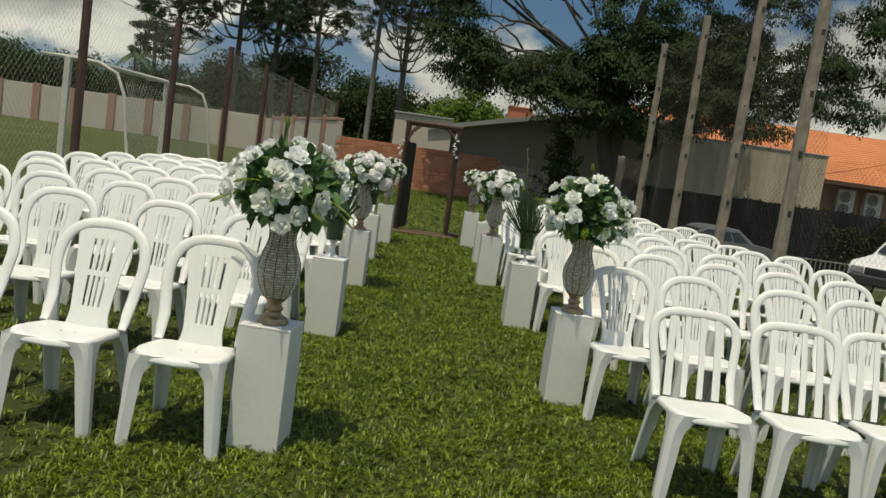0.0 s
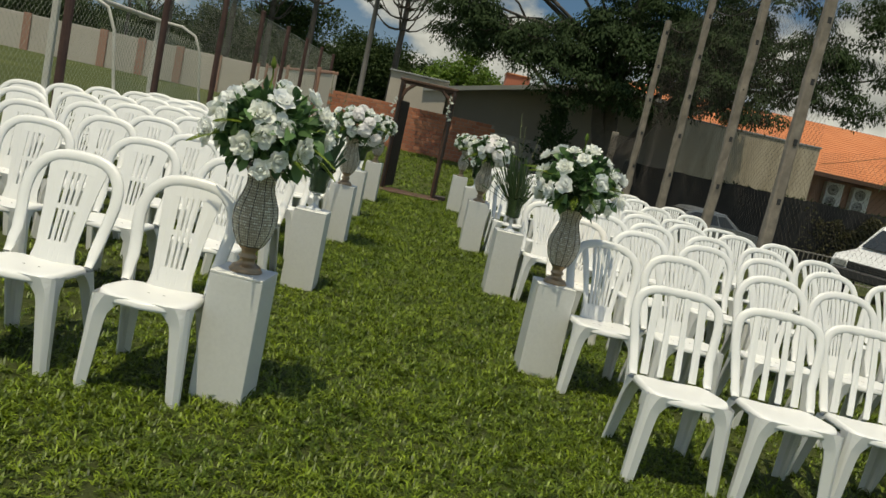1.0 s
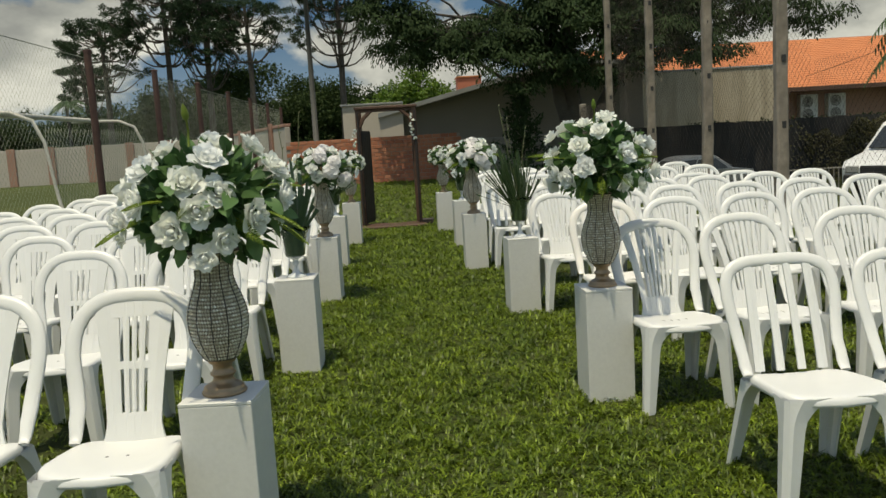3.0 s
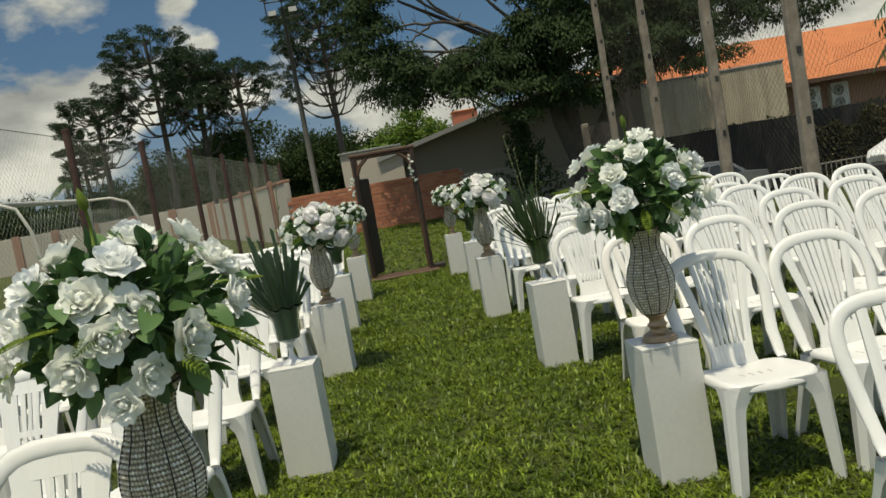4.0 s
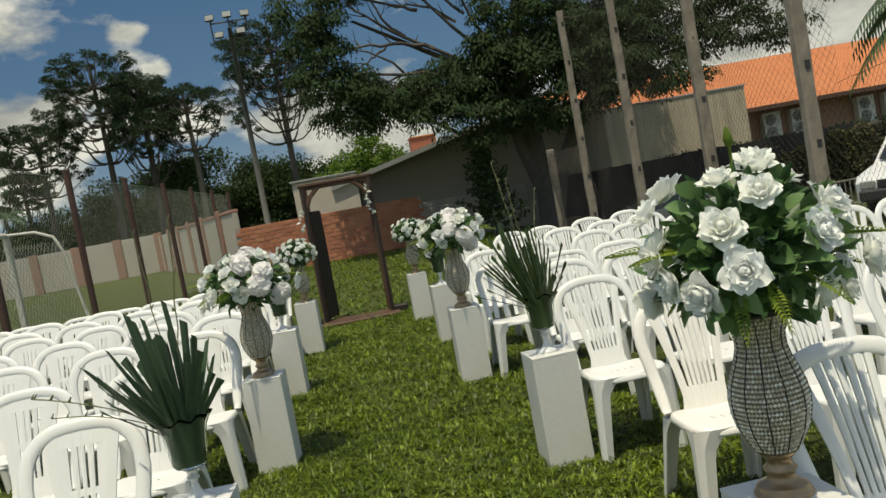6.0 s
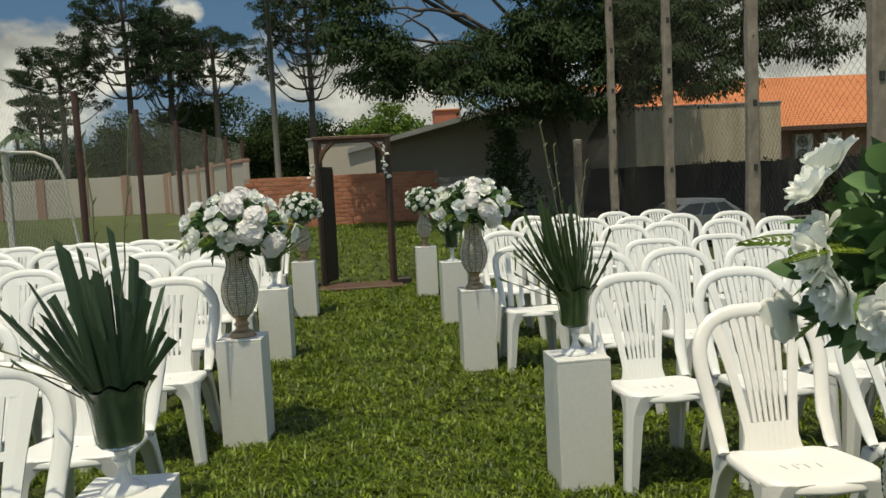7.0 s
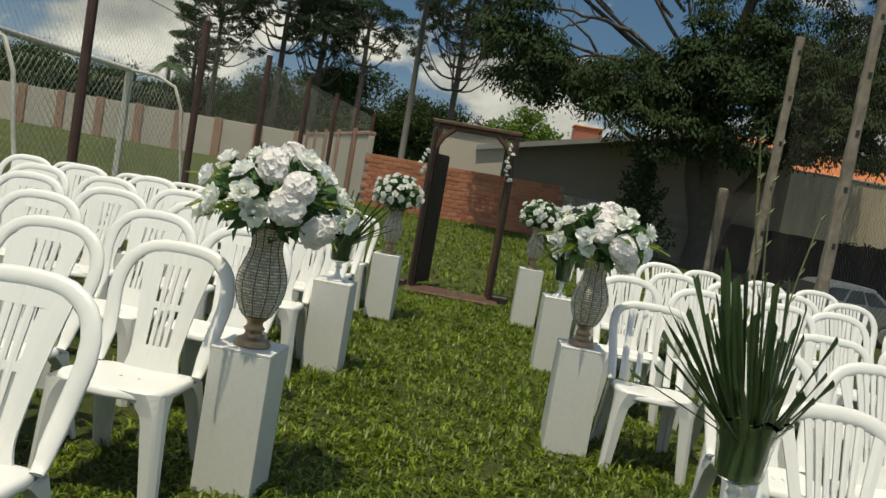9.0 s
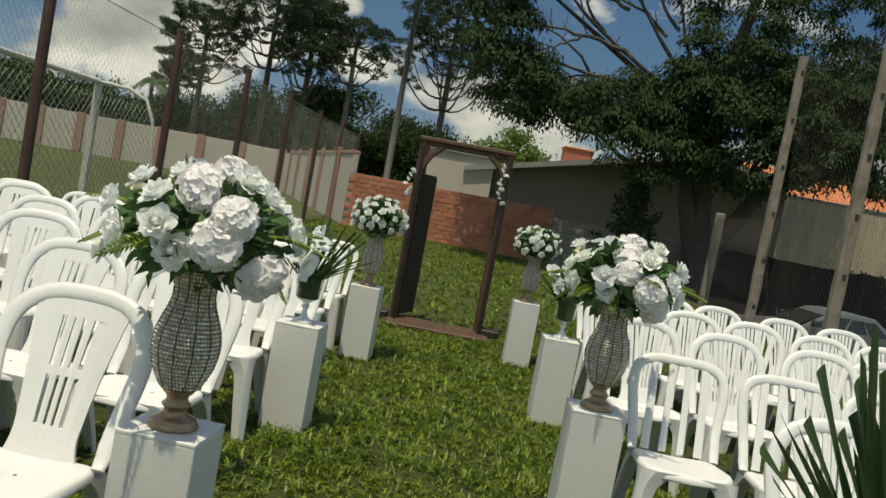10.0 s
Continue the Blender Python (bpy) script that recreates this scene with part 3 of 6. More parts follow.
def build_brick_wall():
    wall = thing("wall_brick", Matrix(), "unplastered orange clay block wall, partly in tree shade", "wall", kind="structure")
    y = 31.8
    s = Shape()
    s.box((-4.05, y + 0.02, 0), (2.2, y + 0.16, 1.64))
    part("mortar", s.mesh("mortar", M_MORTAR), wall)
    s = Shape()
    s.box((-0.143, 0, -0.062), (0.143, 0.14, 0.062), 0.007)
    block = s.mesh("brick", M_BRICK)
    rng = random.Random(11)
    for r in range(12):
        for c in range(22):
            x = -3.9 + 0.30 * c + (0.15 if r % 2 else 0)
            if x < 2.15:
                part("brick", block, wall, pose(x, y + rng.uniform(-0.006, 0.006), 0.068 + 0.137 * r, 0, rng.uniform(-0.6, 0.6), 0))
    grey = thing("wall_block", Matrix(), "low wall of grey stone blocks in shade", "wall", kind="structure")
    s = Shape()
    s.box((2.2, y + 0.05, -0.5), (6.5, y + 0.2, 1.30))
    part("mortar", s.mesh("mortar", M_MORTAR), grey)
    s = Shape()
    s.box((-0.19, 0, -0.092), (0.19, 0.14, 0.092), 0.014)
    gm = s.mesh("block", M_GREYBLOCK)
    for r in range(7):
        for c in range(11):
            part("block", gm, grey, pose(2.42 + 0.4 * c + (0.2 if r % 2 else 0), y + 0.03 + rng.uniform(-0.02, 0.02), 0.1 + 0.2 * r))


# ---- fences, poles ----
def wire_sheet(y0, y1, z0, z1, step, r, x_of, twist=0.0):
    """Two families of slanting wires between y0 and y1."""
    s = Shape()
    h = z1 - z0
    k = y0 - h
    while k < y1:
        for way in (1, -1):
            a0, a1 = max(k, y0), min(k + h, y1)
            if a1 - a0 > 0.02:
                za, zb = z0 + (a0 - k), z0 + (a1 - k)
                if way < 0:
                    za, zb = z0 + z1 - za, z0 + z1 - zb
                mids = 5 if twist else 2
                pts = []
                for i in range(mids):
                    t = i / (mids - 1)
                    yy, zz = a0 + (a1 - a0) * t, za + (zb - za) * t
                    pts.append((x_of(yy, zz) + 0.002 * way, yy, zz))
                s.tube(pts, r, 3, ref=(1, 0, 0), caps=False)
        k += step
    return s


def build_fence():
    fence = thing("chain_link_fence", Matrix(), "tall chain-link fence with rusty brown steel posts", "fence")
    s = Shape()
    s.tube([(0, 0, -0.1), (0, 0, 3.2)], 0.062, 10)
    s.revolve([(0.07, 3.18), (0.07, 3.22), (0.0, 3.235)], 10)
    pm = s.mesh("post", M_POST)
    for k in range(11):
        part("post", pm, fence, pose(-5.05, 0.15 + 3.86 * k, 0))
    part("wire_mesh", wire_sheet(0.2, 38.7, 0.05, 3.12, 0.115, 0.0015, lambda y, z: -5.12).mesh("wire_mesh", M_WIRE), fence)
    s = Shape()
    for z in (0.08, 3.1):
        s.tube([(-5.12, 0.15, z), (-5.12, 38.75, z)], 0.006, 4)
    part("line_wire", s.mesh("line_wire", M_WIRE), fence)


POLES = [(5.2, 21.85, 5.10, 0.0), (5.2, 18.45, 5.24, -0.1), (5.12, 15.1, 5.5, 0.4), (4.98, 12.05, 5.5, 0.1)]


def build_net_poles():
    for x, y, h, lean in POLES:
        p = thing("net_pole", pose(x, y, -0.05, 0, lean, 0), "tall weathered grey post with square holes carrying a ball net", "pole", "net poles")
        s = Shape()
        rng = random.Random(int(y * 10))
        rows = []
        n = 22
        for i in range(n + 1):
            z = h * i / n
            w = 0.084 - 0.018 * i / n
            j = [rng.uniform(-0.010, 0.010) for _ in range(8)]
            c = 0.024
            rows.append([(-w + c, -w + j[0], z), (w - c, -w + j[1], z), (w + j[2], -w + c, z), (w + j[3], w - c, z), (w - c, w + j[4], z), (-w + c, w + j[5], z), (-w + j[6], w - c, z), (-w + j[7], -w + c, z)])
        s.grid(rows, True)
        s.add(rows[-1], [tuple(range(8))])
        part("shaft", s.mesh("shaft", M_POLE), p)
        s = Shape()
        s.box((-0.028, -0.012, -0.045), (0.028, 0.012, 0.045), 0.004)
        hole = s.mesh("hole", M_BLACK)
        for k in range(6):
            z = 0.55 + 0.85 * k
            part("hole", hole, p, pose(0.01, -0.084 + 0.018 * z / h + 0.006, z), "dark square hole")
    net = thing("ball_net", Matrix(), "sagging brown nylon ball net hung between the poles", "net")
    sag = lambda y, z: 5.32 + 0.10 * math.sin((y - 12.05) * 2 * math.pi / 3.13 + 1.2) * math.sin(z * 0.9)
    part("mesh", wire_sheet(12.1, 21.8, 0.1, 4.95, 0.115, 0.0018, sag, 1).mesh("mesh", M_NET), net)
    low = thing("low_net", Matrix(), "lower torn brown net between the nearer poles", "net")
    part("mesh", wire_sheet(7.0, 12.0, 0.0, 2.15, 0.10, 0.0013, sag, 1).mesh("mesh", M_NET), low)
    s = Shape()
    s.tube([(5.3, 12.0, 1.95), (5.3, 11.2, 2.02), (5.3, 10.2, 2.12), (5.3, 9.2, 2.28), (5.3, 8.9, 2.32), (5.3, 7.0, 2.15)], 0.003, 5)
    part("head_rope", s.mesh("head_rope", M_NET), low)
    s = Shape()
    pts = []
    for i in range(3):
        a, b = POLES[i], POLES[i + 1]
        for k in range(7):
            t = k / 6
            pts.append((5.3, a[1] + (b[1] - a[1]) * t, 4.9 - 0.28 * math.sin(math.pi * t)))
    s.tube(pts, 0.012, 5)
    part("head_rope", s.mesh("head_rope", M_NET), net)
    post = thing("short_post", pose(5.36, 25.6, 0), "short weathered post at the end of the net", "post")
    s = Shape()
    s.box((-0.09, -0.09, -0.1), (0.09, 0.09, 2.2), 0.02)
    part("shaft", s.mesh("shaft", M_POLE), post)
    side = thing("end_net", Matrix(), "brown net between the last pole and the short post", "net")
    part("mesh", wire_sheet(21.6, 25.6, 0.05, 2.1, 0.11, 0.0045, lambda y, z: 5.3 + 0.08 * math.sin(z * 3), 1).mesh("mesh", M_NET), side)


def build_floodlight():
    mast = thing("floodlight_mast", pose(-3.06, 32.9, 0), "tall steel mast with five sports floodlights", "floodlight")
    s = Shape()
    s.tube([(0, 0, 0), (0, 0, 8.4)], [0.11, 0.075], 12)
    part("pole", s.mesh("pole", M_STEEL, True), mast)
    s = Shape()
    for z in (8.02, 8.62):
        s.tube([(-0.60, 0, z), (0.60, 0, z)], 0.026, 6)
    for x in (-0.60, 0, 0.60):
        s.tube([(x, 0, 7.98), (x, 0, 8.70)], 0.024, 6)
    part("frame", s.mesh("frame", M_STEEL), mast)
    s = Shape()
    s.grid([[(x * k, y, z * k) for x, z in ((-0.15, -0.11), (0.15, -0.11), (0.15, 0.11), (-0.15, 0.11))] for y, k in ((-0.10, 1.0), (-0.04, 0.94), (0.06, 0.5), (0.062, 0.02))], True)
    s.box((-0.02, 0.05, -0.14), (0.02, 0.09, 0.02), 0.004)
    body = s.mesh("lamp", M_STEEL)
    s = Shape()
    s.box((-0.14, -0.106, -0.10), (0.14, -0.098, 0.10), 0.003)
    lens = s.mesh("lens", M_LAMPGLASS)
    for x, z in ((-0.58, 8.76), (0.0, 8.80), (0.58, 8.76), (-0.36, 8.16), (0.36, 8.20)):
        lamp = part("lamp", body, mast, pose(x, -0.08, z, -22, 0, 14 * x), "grey floodlight")
        part("lens", lens, lamp)


def build_goal():
    goal = thing("football_goal", Matrix(), "white painted steel football goal with curved back stays", "goal")
    y0, y1, xf, xb, h = 15.5, 20.95, -6.92, -5.85, 2.30
    s = Shape()
    s.box((xf - 0.055, -0.055, 0), (xf + 0.055, 0.055, h), 0.01)
    pm = s.mesh("post", M_GOAL)
    s = Shape()
    s.tube([(xf - 0.5, 0, h), (xf, 0, h), (xf + 0.55, 0, h - 0.03), (xb - 0.18, 0, h - 0.18), (xb - 0.02, 0, h - 0.55), (xb + 0.08, 0, 1.0), (xb + 0.25, 0, 0.0)], 0.03, 8)
    sm = s.mesh("stay", M_GOAL, True)
    s = Shape()
    s.tube([(xf, y0, h), (xf, y1, h)], 0.05, 8)
    part("crossbar", s.mesh("crossbar", M_GOAL, True), goal)
    s = Shape()
    s.tube([(xb + 0.24, y0, 0.04), (xb + 0.24, y1, 0.04)], 0.03, 8)
    part("ground_bar", s.mesh("ground_bar", M_GOAL, True), goal)
    for y in (y0, y1):
        part("post", pm, goal, pose(0, y, 0))
        part("stay", sm, goal, pose(0, y, 0))
    net = thing("goal_net", Matrix(), "slack pale cord goal net", "net")
    part("mesh", wire_sheet(y0, y1, 0.05, h - 0.3, 0.16, 0.004, lambda y, z: xb + 0.2 - 0.12 * z - 0.05 * math.sin(y * 2), 1).mesh("mesh", M_WIRE), net)


# ---- trees ----
def limb_path(a, b, lift, wob, rng, n=7):
    a, b = Vector(a), Vector(b)
    pts = []
    for i in range(n):
        t = i / (n - 1)
        p = a.lerp(b, t) + Vector((0, 0, lift * math.sin(math.pi * t)))
        if 0 < i < n - 1:
            p += Vector((rng.uniform(-wob, wob), rng.uniform(-wob, wob), rng.uniform(-wob, wob)))
        pts.append(p)
    return pts


def crown_points(blobs, per, rng, flat=0.7):
    """Clump centres in uneven clusters; blobs: (x, y, z, radius)."""
    out = []
    for x, y, z, r in blobs:
        k = int(per * r * r)
        d = unit(rng.normal(size=(k, 3)))
        rad = r * rng.uniform(0.35, 1.0, (k, 1)) ** 0.5
        out.append(np.array([x, y, z]) + d * rad * np.array([1, 1, flat]))
    return np.concatenate(out)


def clump_leaves(name, clumps, each, spread, leaf, material, rng, droop=0.3):
    n = len(clumps) * each
    c = np.repeat(clumps, each, axis=0) + rng.normal(size=(n, 3)) * spread * np.array([1, 1, 0.7])
    ax = unit(rng.normal(size=(n, 3)) + np.array([0, 0, -droop]))
    return leaf_cloud(name, c, ax, rng.uniform(0.7, 1.3, n) * leaf, rng.uniform(0.35, 0.6, n) * leaf, material, rng)


def spray_leaves(name, clumps, each, spread, leaf, material, rng):
    """Drooping rosettes: leaves that radiate from each clump's crown and hang at their tips."""
    n = len(clumps) * each
    size = np.repeat(rng.uniform(0.65, 1.35, len(clumps)), each)
    a = rng.uniform(0, 2 * np.pi, n)
    r = np.sqrt(rng.uniform(0.02, 1.0, n)) * spread * 1.9 * size
    sag = -(r ** 2) / (spread * 3.2) + rng.normal(size=n) * 0.09
    c = np.repeat(clumps, each, axis=0) + np.stack([r * np.cos(a), r * np.sin(a), sag], 1)
    ax = unit(np.stack([np.cos(a), np.sin(a), -0.35 - 1.6 * r / spread * rng.uniform(0.2, 0.5, n)], 1) + rng.normal(size=(n, 3)) * 0.22)
    side = unit(np.cross(ax, np.array([0, 0, 1.0])) + rng.normal(size=(n, 3)) * 0.18)
    L = (rng.uniform(0.7, 1.3, n) * leaf)[:, None]
    W = L * rng.uniform(0.42, 0.60, n)[:, None]
    co = np.stack([c, c + ax * L * 0.45 + side * W * 0.5, c + ax * L + np.array([0, 0, -0.15]) * L, c + ax * L * 0.45 - side * W * 0.5], axis=1)
    return fast_mesh(name, co, 2, 4, [(0, 1, 2), (0, 2, 3)], material)


def build_big_tree():
    tree = thing("shade_tree", Matrix(), "large dark-leaved shade tree with a forked trunk and spreading crown", "tree")
    rng = random.Random(21)
    g = np.random.default_rng(21)
    s = Shape()
    base = Vector((6.1, 29.9, -0.3))
    s.tube([base, base + Vector((0, 0, 1.2)), base + Vector((-0.15, 0, 2.6)), base + Vector((-0.3, -0.2, 4.2)), base + Vector((-0.2, -0.4, 6.5)), base + Vector((0.2, -0.5, 9.0))], [0.48, 0.36, 0.33, 0.27, 0.2, 0.1], 12)
    s.tube([base + Vector((0.15, 0, 0.6)), base + Vector((0.55, -0.1, 2.0)), base + Vector((1.4, -0.4, 3.6)), base + Vector((2.6, -0.8, 5.0)), base + Vector((4.2, -1.2, 6.4))], [0.30, 0.24, 0.2, 0.15, 0.08], 10)
    s.tube([base + Vector((-0.1, 0, 1.4)), base + Vector((-0.6, -0.2, 2.8)), base + Vector((-0.9, -0.3, 4.4)), base + Vector((-2.4, -0.6, 5.8)), base + Vector((-5.2, -1.0, 7.4))], [0.28, 0.22, 0.15, 0.09, 0.04], 10)
    blobs = [(0.1, 28.4, 5.4, 0.95), (0.6, 28.3, 6.2, 0.7), (-0.3, 28.6, 6.7, 0.8), (-0.4, 28.8, 7.7, 0.9), (0.5, 29.0, 8.4, 0.9), (0.8, 28.3, 4.9, 0.75), (0.4, 28.2, 4.6, 0.55),
             (1.7, 28.2, 4.95, 0.75), (2.5, 28.0, 4.6, 0.9), (3.1, 28.3, 5.2, 0.75), (3.7, 28.2, 4.3, 1.0), (2.9, 27.9, 3.8, 0.6), (4.0, 28.1, 3.5, 0.7), (2.6, 29.2, 8.9, 0.8), (4.0, 29.2, 8.6, 0.8),
             (4.8, 28.4, 4.3, 1.2), (4.9, 28.6, 5.4, 1.0), (6.2, 28.2, 4.5, 1.4), (6.5, 28.5, 6.1, 1.4), (5.4, 28.2, 3.6, 0.7), (6.6, 28.0, 3.6, 0.7),
             (7.8, 27.8, 4.5, 1.2), (8.7, 28.2, 4.9, 1.3), (9.8, 28.0, 4.4, 1.0), (8.4, 28.8, 6.4, 1.3), (10.4, 28.4, 6.0, 1.2), (11.6, 28.0, 5.8, 1.1), (9.4, 27.8, 4.2, 1.0), (10.5, 27.8, 4.1, 0.85), (8.4, 27.8, 4.2, 0.95), (7.6, 27.9, 3.8, 0.6), (11.8, 27.5, 5.6, 1.0), (13.2, 27.5, 5.2, 1.1), (14.8, 27.5, 6.1, 1.2), (12.4, 27.8, 7.0, 1.4), (15.6, 28.0, 7.4, 1.3), (16.8, 27.6, 6.4, 1.0), (14.2, 28.6, 8.6, 1.6),
             # clumps left of x 4 at y 30.7 to 31: added to shade the brick wall
             (5.8, 29.4, 8.4, 1.3), (8.8, 29.2, 8.6, 1.5), (11.6, 29.0, 9.0, 1.5), (4.8, 29.8, 10.4, 1.5), (7.6, 29.8, 10.6, 1.7), (10.6, 29.6, 10.6, 1.6), (5.6, 28.8, 7.1, 1.1), (7.2, 28.8, 7.6, 1.2), (4.7, 28.6, 6.2, 0.7), (9.8, 28.8, 7.6, 1.2), (1.2, 28.4, 5.3, 0.7), (-0.6, 28.5, 5.9, 0.6), (6.0, 28.6, 5.2, 1.3), (7.4, 28.4, 5.4, 1.3), (9.2, 28.3, 5.6, 1.2), (3.4, 28.6, 4.9, 0.8), (4.4, 28.7, 5.0, 1.0), (-0.7, 28.8, 6.9, 0.6), (0.2, 28.6, 7.2, 0.7), (11.2, 28.2, 4.9, 0.9), (1.6, 29.0, 9.4, 0.9), (3.2, 29.2, 9.8, 1.1), (-0.3, 30.7, 5.3, 0.7), (0.3, 30.9, 4.9, 0.8), (1.4, 30.9, 4.8, 0.9), (2.6, 30.9, 4.8, 0.9), (3.8, 30.8, 4.8, 1.0), (0.0, 31.0, 5.2, 0.7), (1.0, 31.0, 5.3, 0.8), (0.8, 30.7, 5.2, 0.9), (2.0, 30.8, 5.1, 0.9), (3.2, 30.8, 5.1, 0.9), (5.9, 31.2, 6.0, 1.2), (7.6, 31.4, 6.2, 1.5), (10, 31, 6.4, 1.4),
             # unseen clumps behind the crown, added to cast shade on wall_screen
             (9.4, 37.6, 7.2, 1.2), (10.6, 37.9, 7.0, 1.3), (11.8, 38.0, 7.2, 1.3), (12.9, 37.9, 7.0, 1.1), (12.2, 37.2, 8.0, 1.1), (10.8, 37.2, 8.0, 1.2)]
    boughs = [((5.6, 29.6, 4.6), (2.4, 28.9, 6.4), (0.9, 28.7, 7.6), 0.075), ((5.4, 29.4, 5.0), (3.7, 28.9, 6.6), (2.5, 29.0, 8.8), 0.075), ((5.5, 29.3, 5.2), (4.4, 29.0, 6.9), (4.0, 29.1, 8.6), 0.06),
              ((3.2, 28.9, 5.9), (1.8, 28.7, 6.2), (0.3, 28.5, 6.2), 0.07), ((2.9, 28.9, 7.1), (1.9, 28.9, 7.5), (0.2, 28.9, 8.2), 0.06), ((4.0, 29.0, 6.6), (3.0, 28.9, 7.2), (2.0, 28.9, 7.3), 0.05), ((4.3, 29.0, 6.8), (3.4, 29.0, 7.9), (3.2, 29.1, 8.8), 0.05), ((2.4, 28.9, 6.4), (1.7, 28.8, 7.2), (1.5, 28.8, 8.4), 0.05), ((1.8, 28.7, 6.2), (1.2, 28.6, 5.8), (0.5, 28.5, 5.6), 0.04)]
    for p0, p1, p2, w in boughs:
        q = Shape()
        p0, p1, p2 = Vector(p0), Vector(p1), Vector(p2)
        pts = []
        for i in range(10):
            t = i / 9
            pts.append((1 - t) ** 2 * p0 + 2 * t * (1 - t) * (2 * p1 - 0.5 * p0 - 0.5 * p2) + t * t * p2 + Vector((rng.uniform(-0.05, 0.05), 0, rng.uniform(-0.06, 0.06))) * (0 < i < 9))
        q.tube(pts, [w * (1 - 0.075 * i) for i in range(10)], 7)
        for i in (4, 6, 7, 8):
            e = pts[i] + Vector((rng.uniform(-0.9, 0.3), rng.uniform(-0.3, 0.3), rng.uniform(0.2, 0.8)))
            q.tube([pts[i], pts[i].lerp(e, 0.5) + Vector((rng.uniform(-0.1, 0.1), 0, -0.05)), e], [w * 0.32, w * 0.24, w * 0.1], 4)
        part("bough", q.mesh("bough", M_BARK, True), tree)
    for x, y, z, r in (b for b in blobs if b[2] < 6.3):
        a = base + Vector((rng.uniform(-0.6, 0.9) + 0.25 * (x - base.x), rng.uniform(-0.9, -0.2), rng.uniform(3.4, 5.2)))
        q = Shape()
        q.tube(limb_path(a, (x, y, z), rng.uniform(-0.2, 0.5), 0.20, rng), [0.075, 0.066, 0.056, 0.046, 0.036, 0.026, 0.012], 6)
        part("limb", q.mesh("limb", M_BARK, True), tree)
    part("trunk", s.mesh("trunk", M_BARK, True), tree)
    pts = crown_points(blobs, 12.5, g, 0.95)
    part("crown", spray_leaves("crown", pts, 180, 0.23, 0.108, M_TREE, g), tree)


def build_light_tree():
    tree = thing("garden_tree", Matrix(), "light green leafy tree rising behind the houses", "tree")
    g = np.random.default_rng(4)
    rng = random.Random(4)
    s = Shape()
    s.tube([(0.6, 60, 0), (0.7, 60, 2.5), (1.0, 60, 4.6)], [0.3, 0.24, 0.1], 8)
    blobs = [(-0.9, 60, 4.1, 1.0), (0.4, 60, 4.7, 1.2), (1.6, 60, 5.0, 1.3), (2.9, 60.5, 4.4, 1.1), (3.9, 60, 3.6, 1.0), (0.6, 60, 3.4, 1.4), (-1.9, 60, 3.4, 0.9), (2.4, 60, 3.2, 1.4), (1.2, 60, 5.9, 0.6), (2.0, 60, 5.8, 0.6)]
    for x, y, z, r in blobs:
        s.tube(limb_path((0.7, 60, 2.3), (x, y, z), 0.3, 0.15, rng), [0.1, 0.08, 0.07, 0.06, 0.05, 0.04, 0.02], 5)
    part("trunk", s.mesh("trunk", M_BARK), tree)
    part("crown", clump_leaves("crown", crown_points(blobs, 22, g), 34, 0.25, 0.26, M_TREE_LIGHT, g), tree)


def build_woods():
    """The far belt of trees behind the field."""
    g = np.random.default_rng(9)
    rng = random.Random(9)
    s = Shape()
    blobs = []
    x = -75.0
    while x < -2.4:
        h = rng.uniform(0.86, 1.08) * (5.1 if x < -25.5 else 6.4 if x < -20.5 else 8.3 if x < -8 else 7.4)
        y = 76 + rng.uniform(-4, 6)
        s.tube([(x, y, 0), (x + 0.2, y, h * 0.6)], [0.3, 0.15], 6)
        for _ in range(7):
            r = rng.uniform(1.1, 2.2)
            blobs.append((x + rng.uniform(-1.8, 1.8), y + rng.uniform(-1.5, 1.5), rng.uniform(0.25, 1.0) * h - r * 0.4, r))
        x += rng.uniform(1.9, 3.2)
    for k in range(60):
        blobs.append((-75 + 1.35 * k, 80, 2.2, 2.4))
        if k > 38:
            blobs.append((-75 + 1.35 * k, 79, rng.uniform(4.0, 4.8), 1.8))
    woods = thing("far_woods", Matrix(), "dense dark green belt of mixed trees beyond the field", "woods", kind="stuff")
    part("trunks", s.mesh("trunks", M_BARK), woods)
    part("foliage", clump_leaves("foliage", crown_points(blobs, 12, g, 0.9), 40, 0.46, 0.31, M_TREE_MID, g), woods)


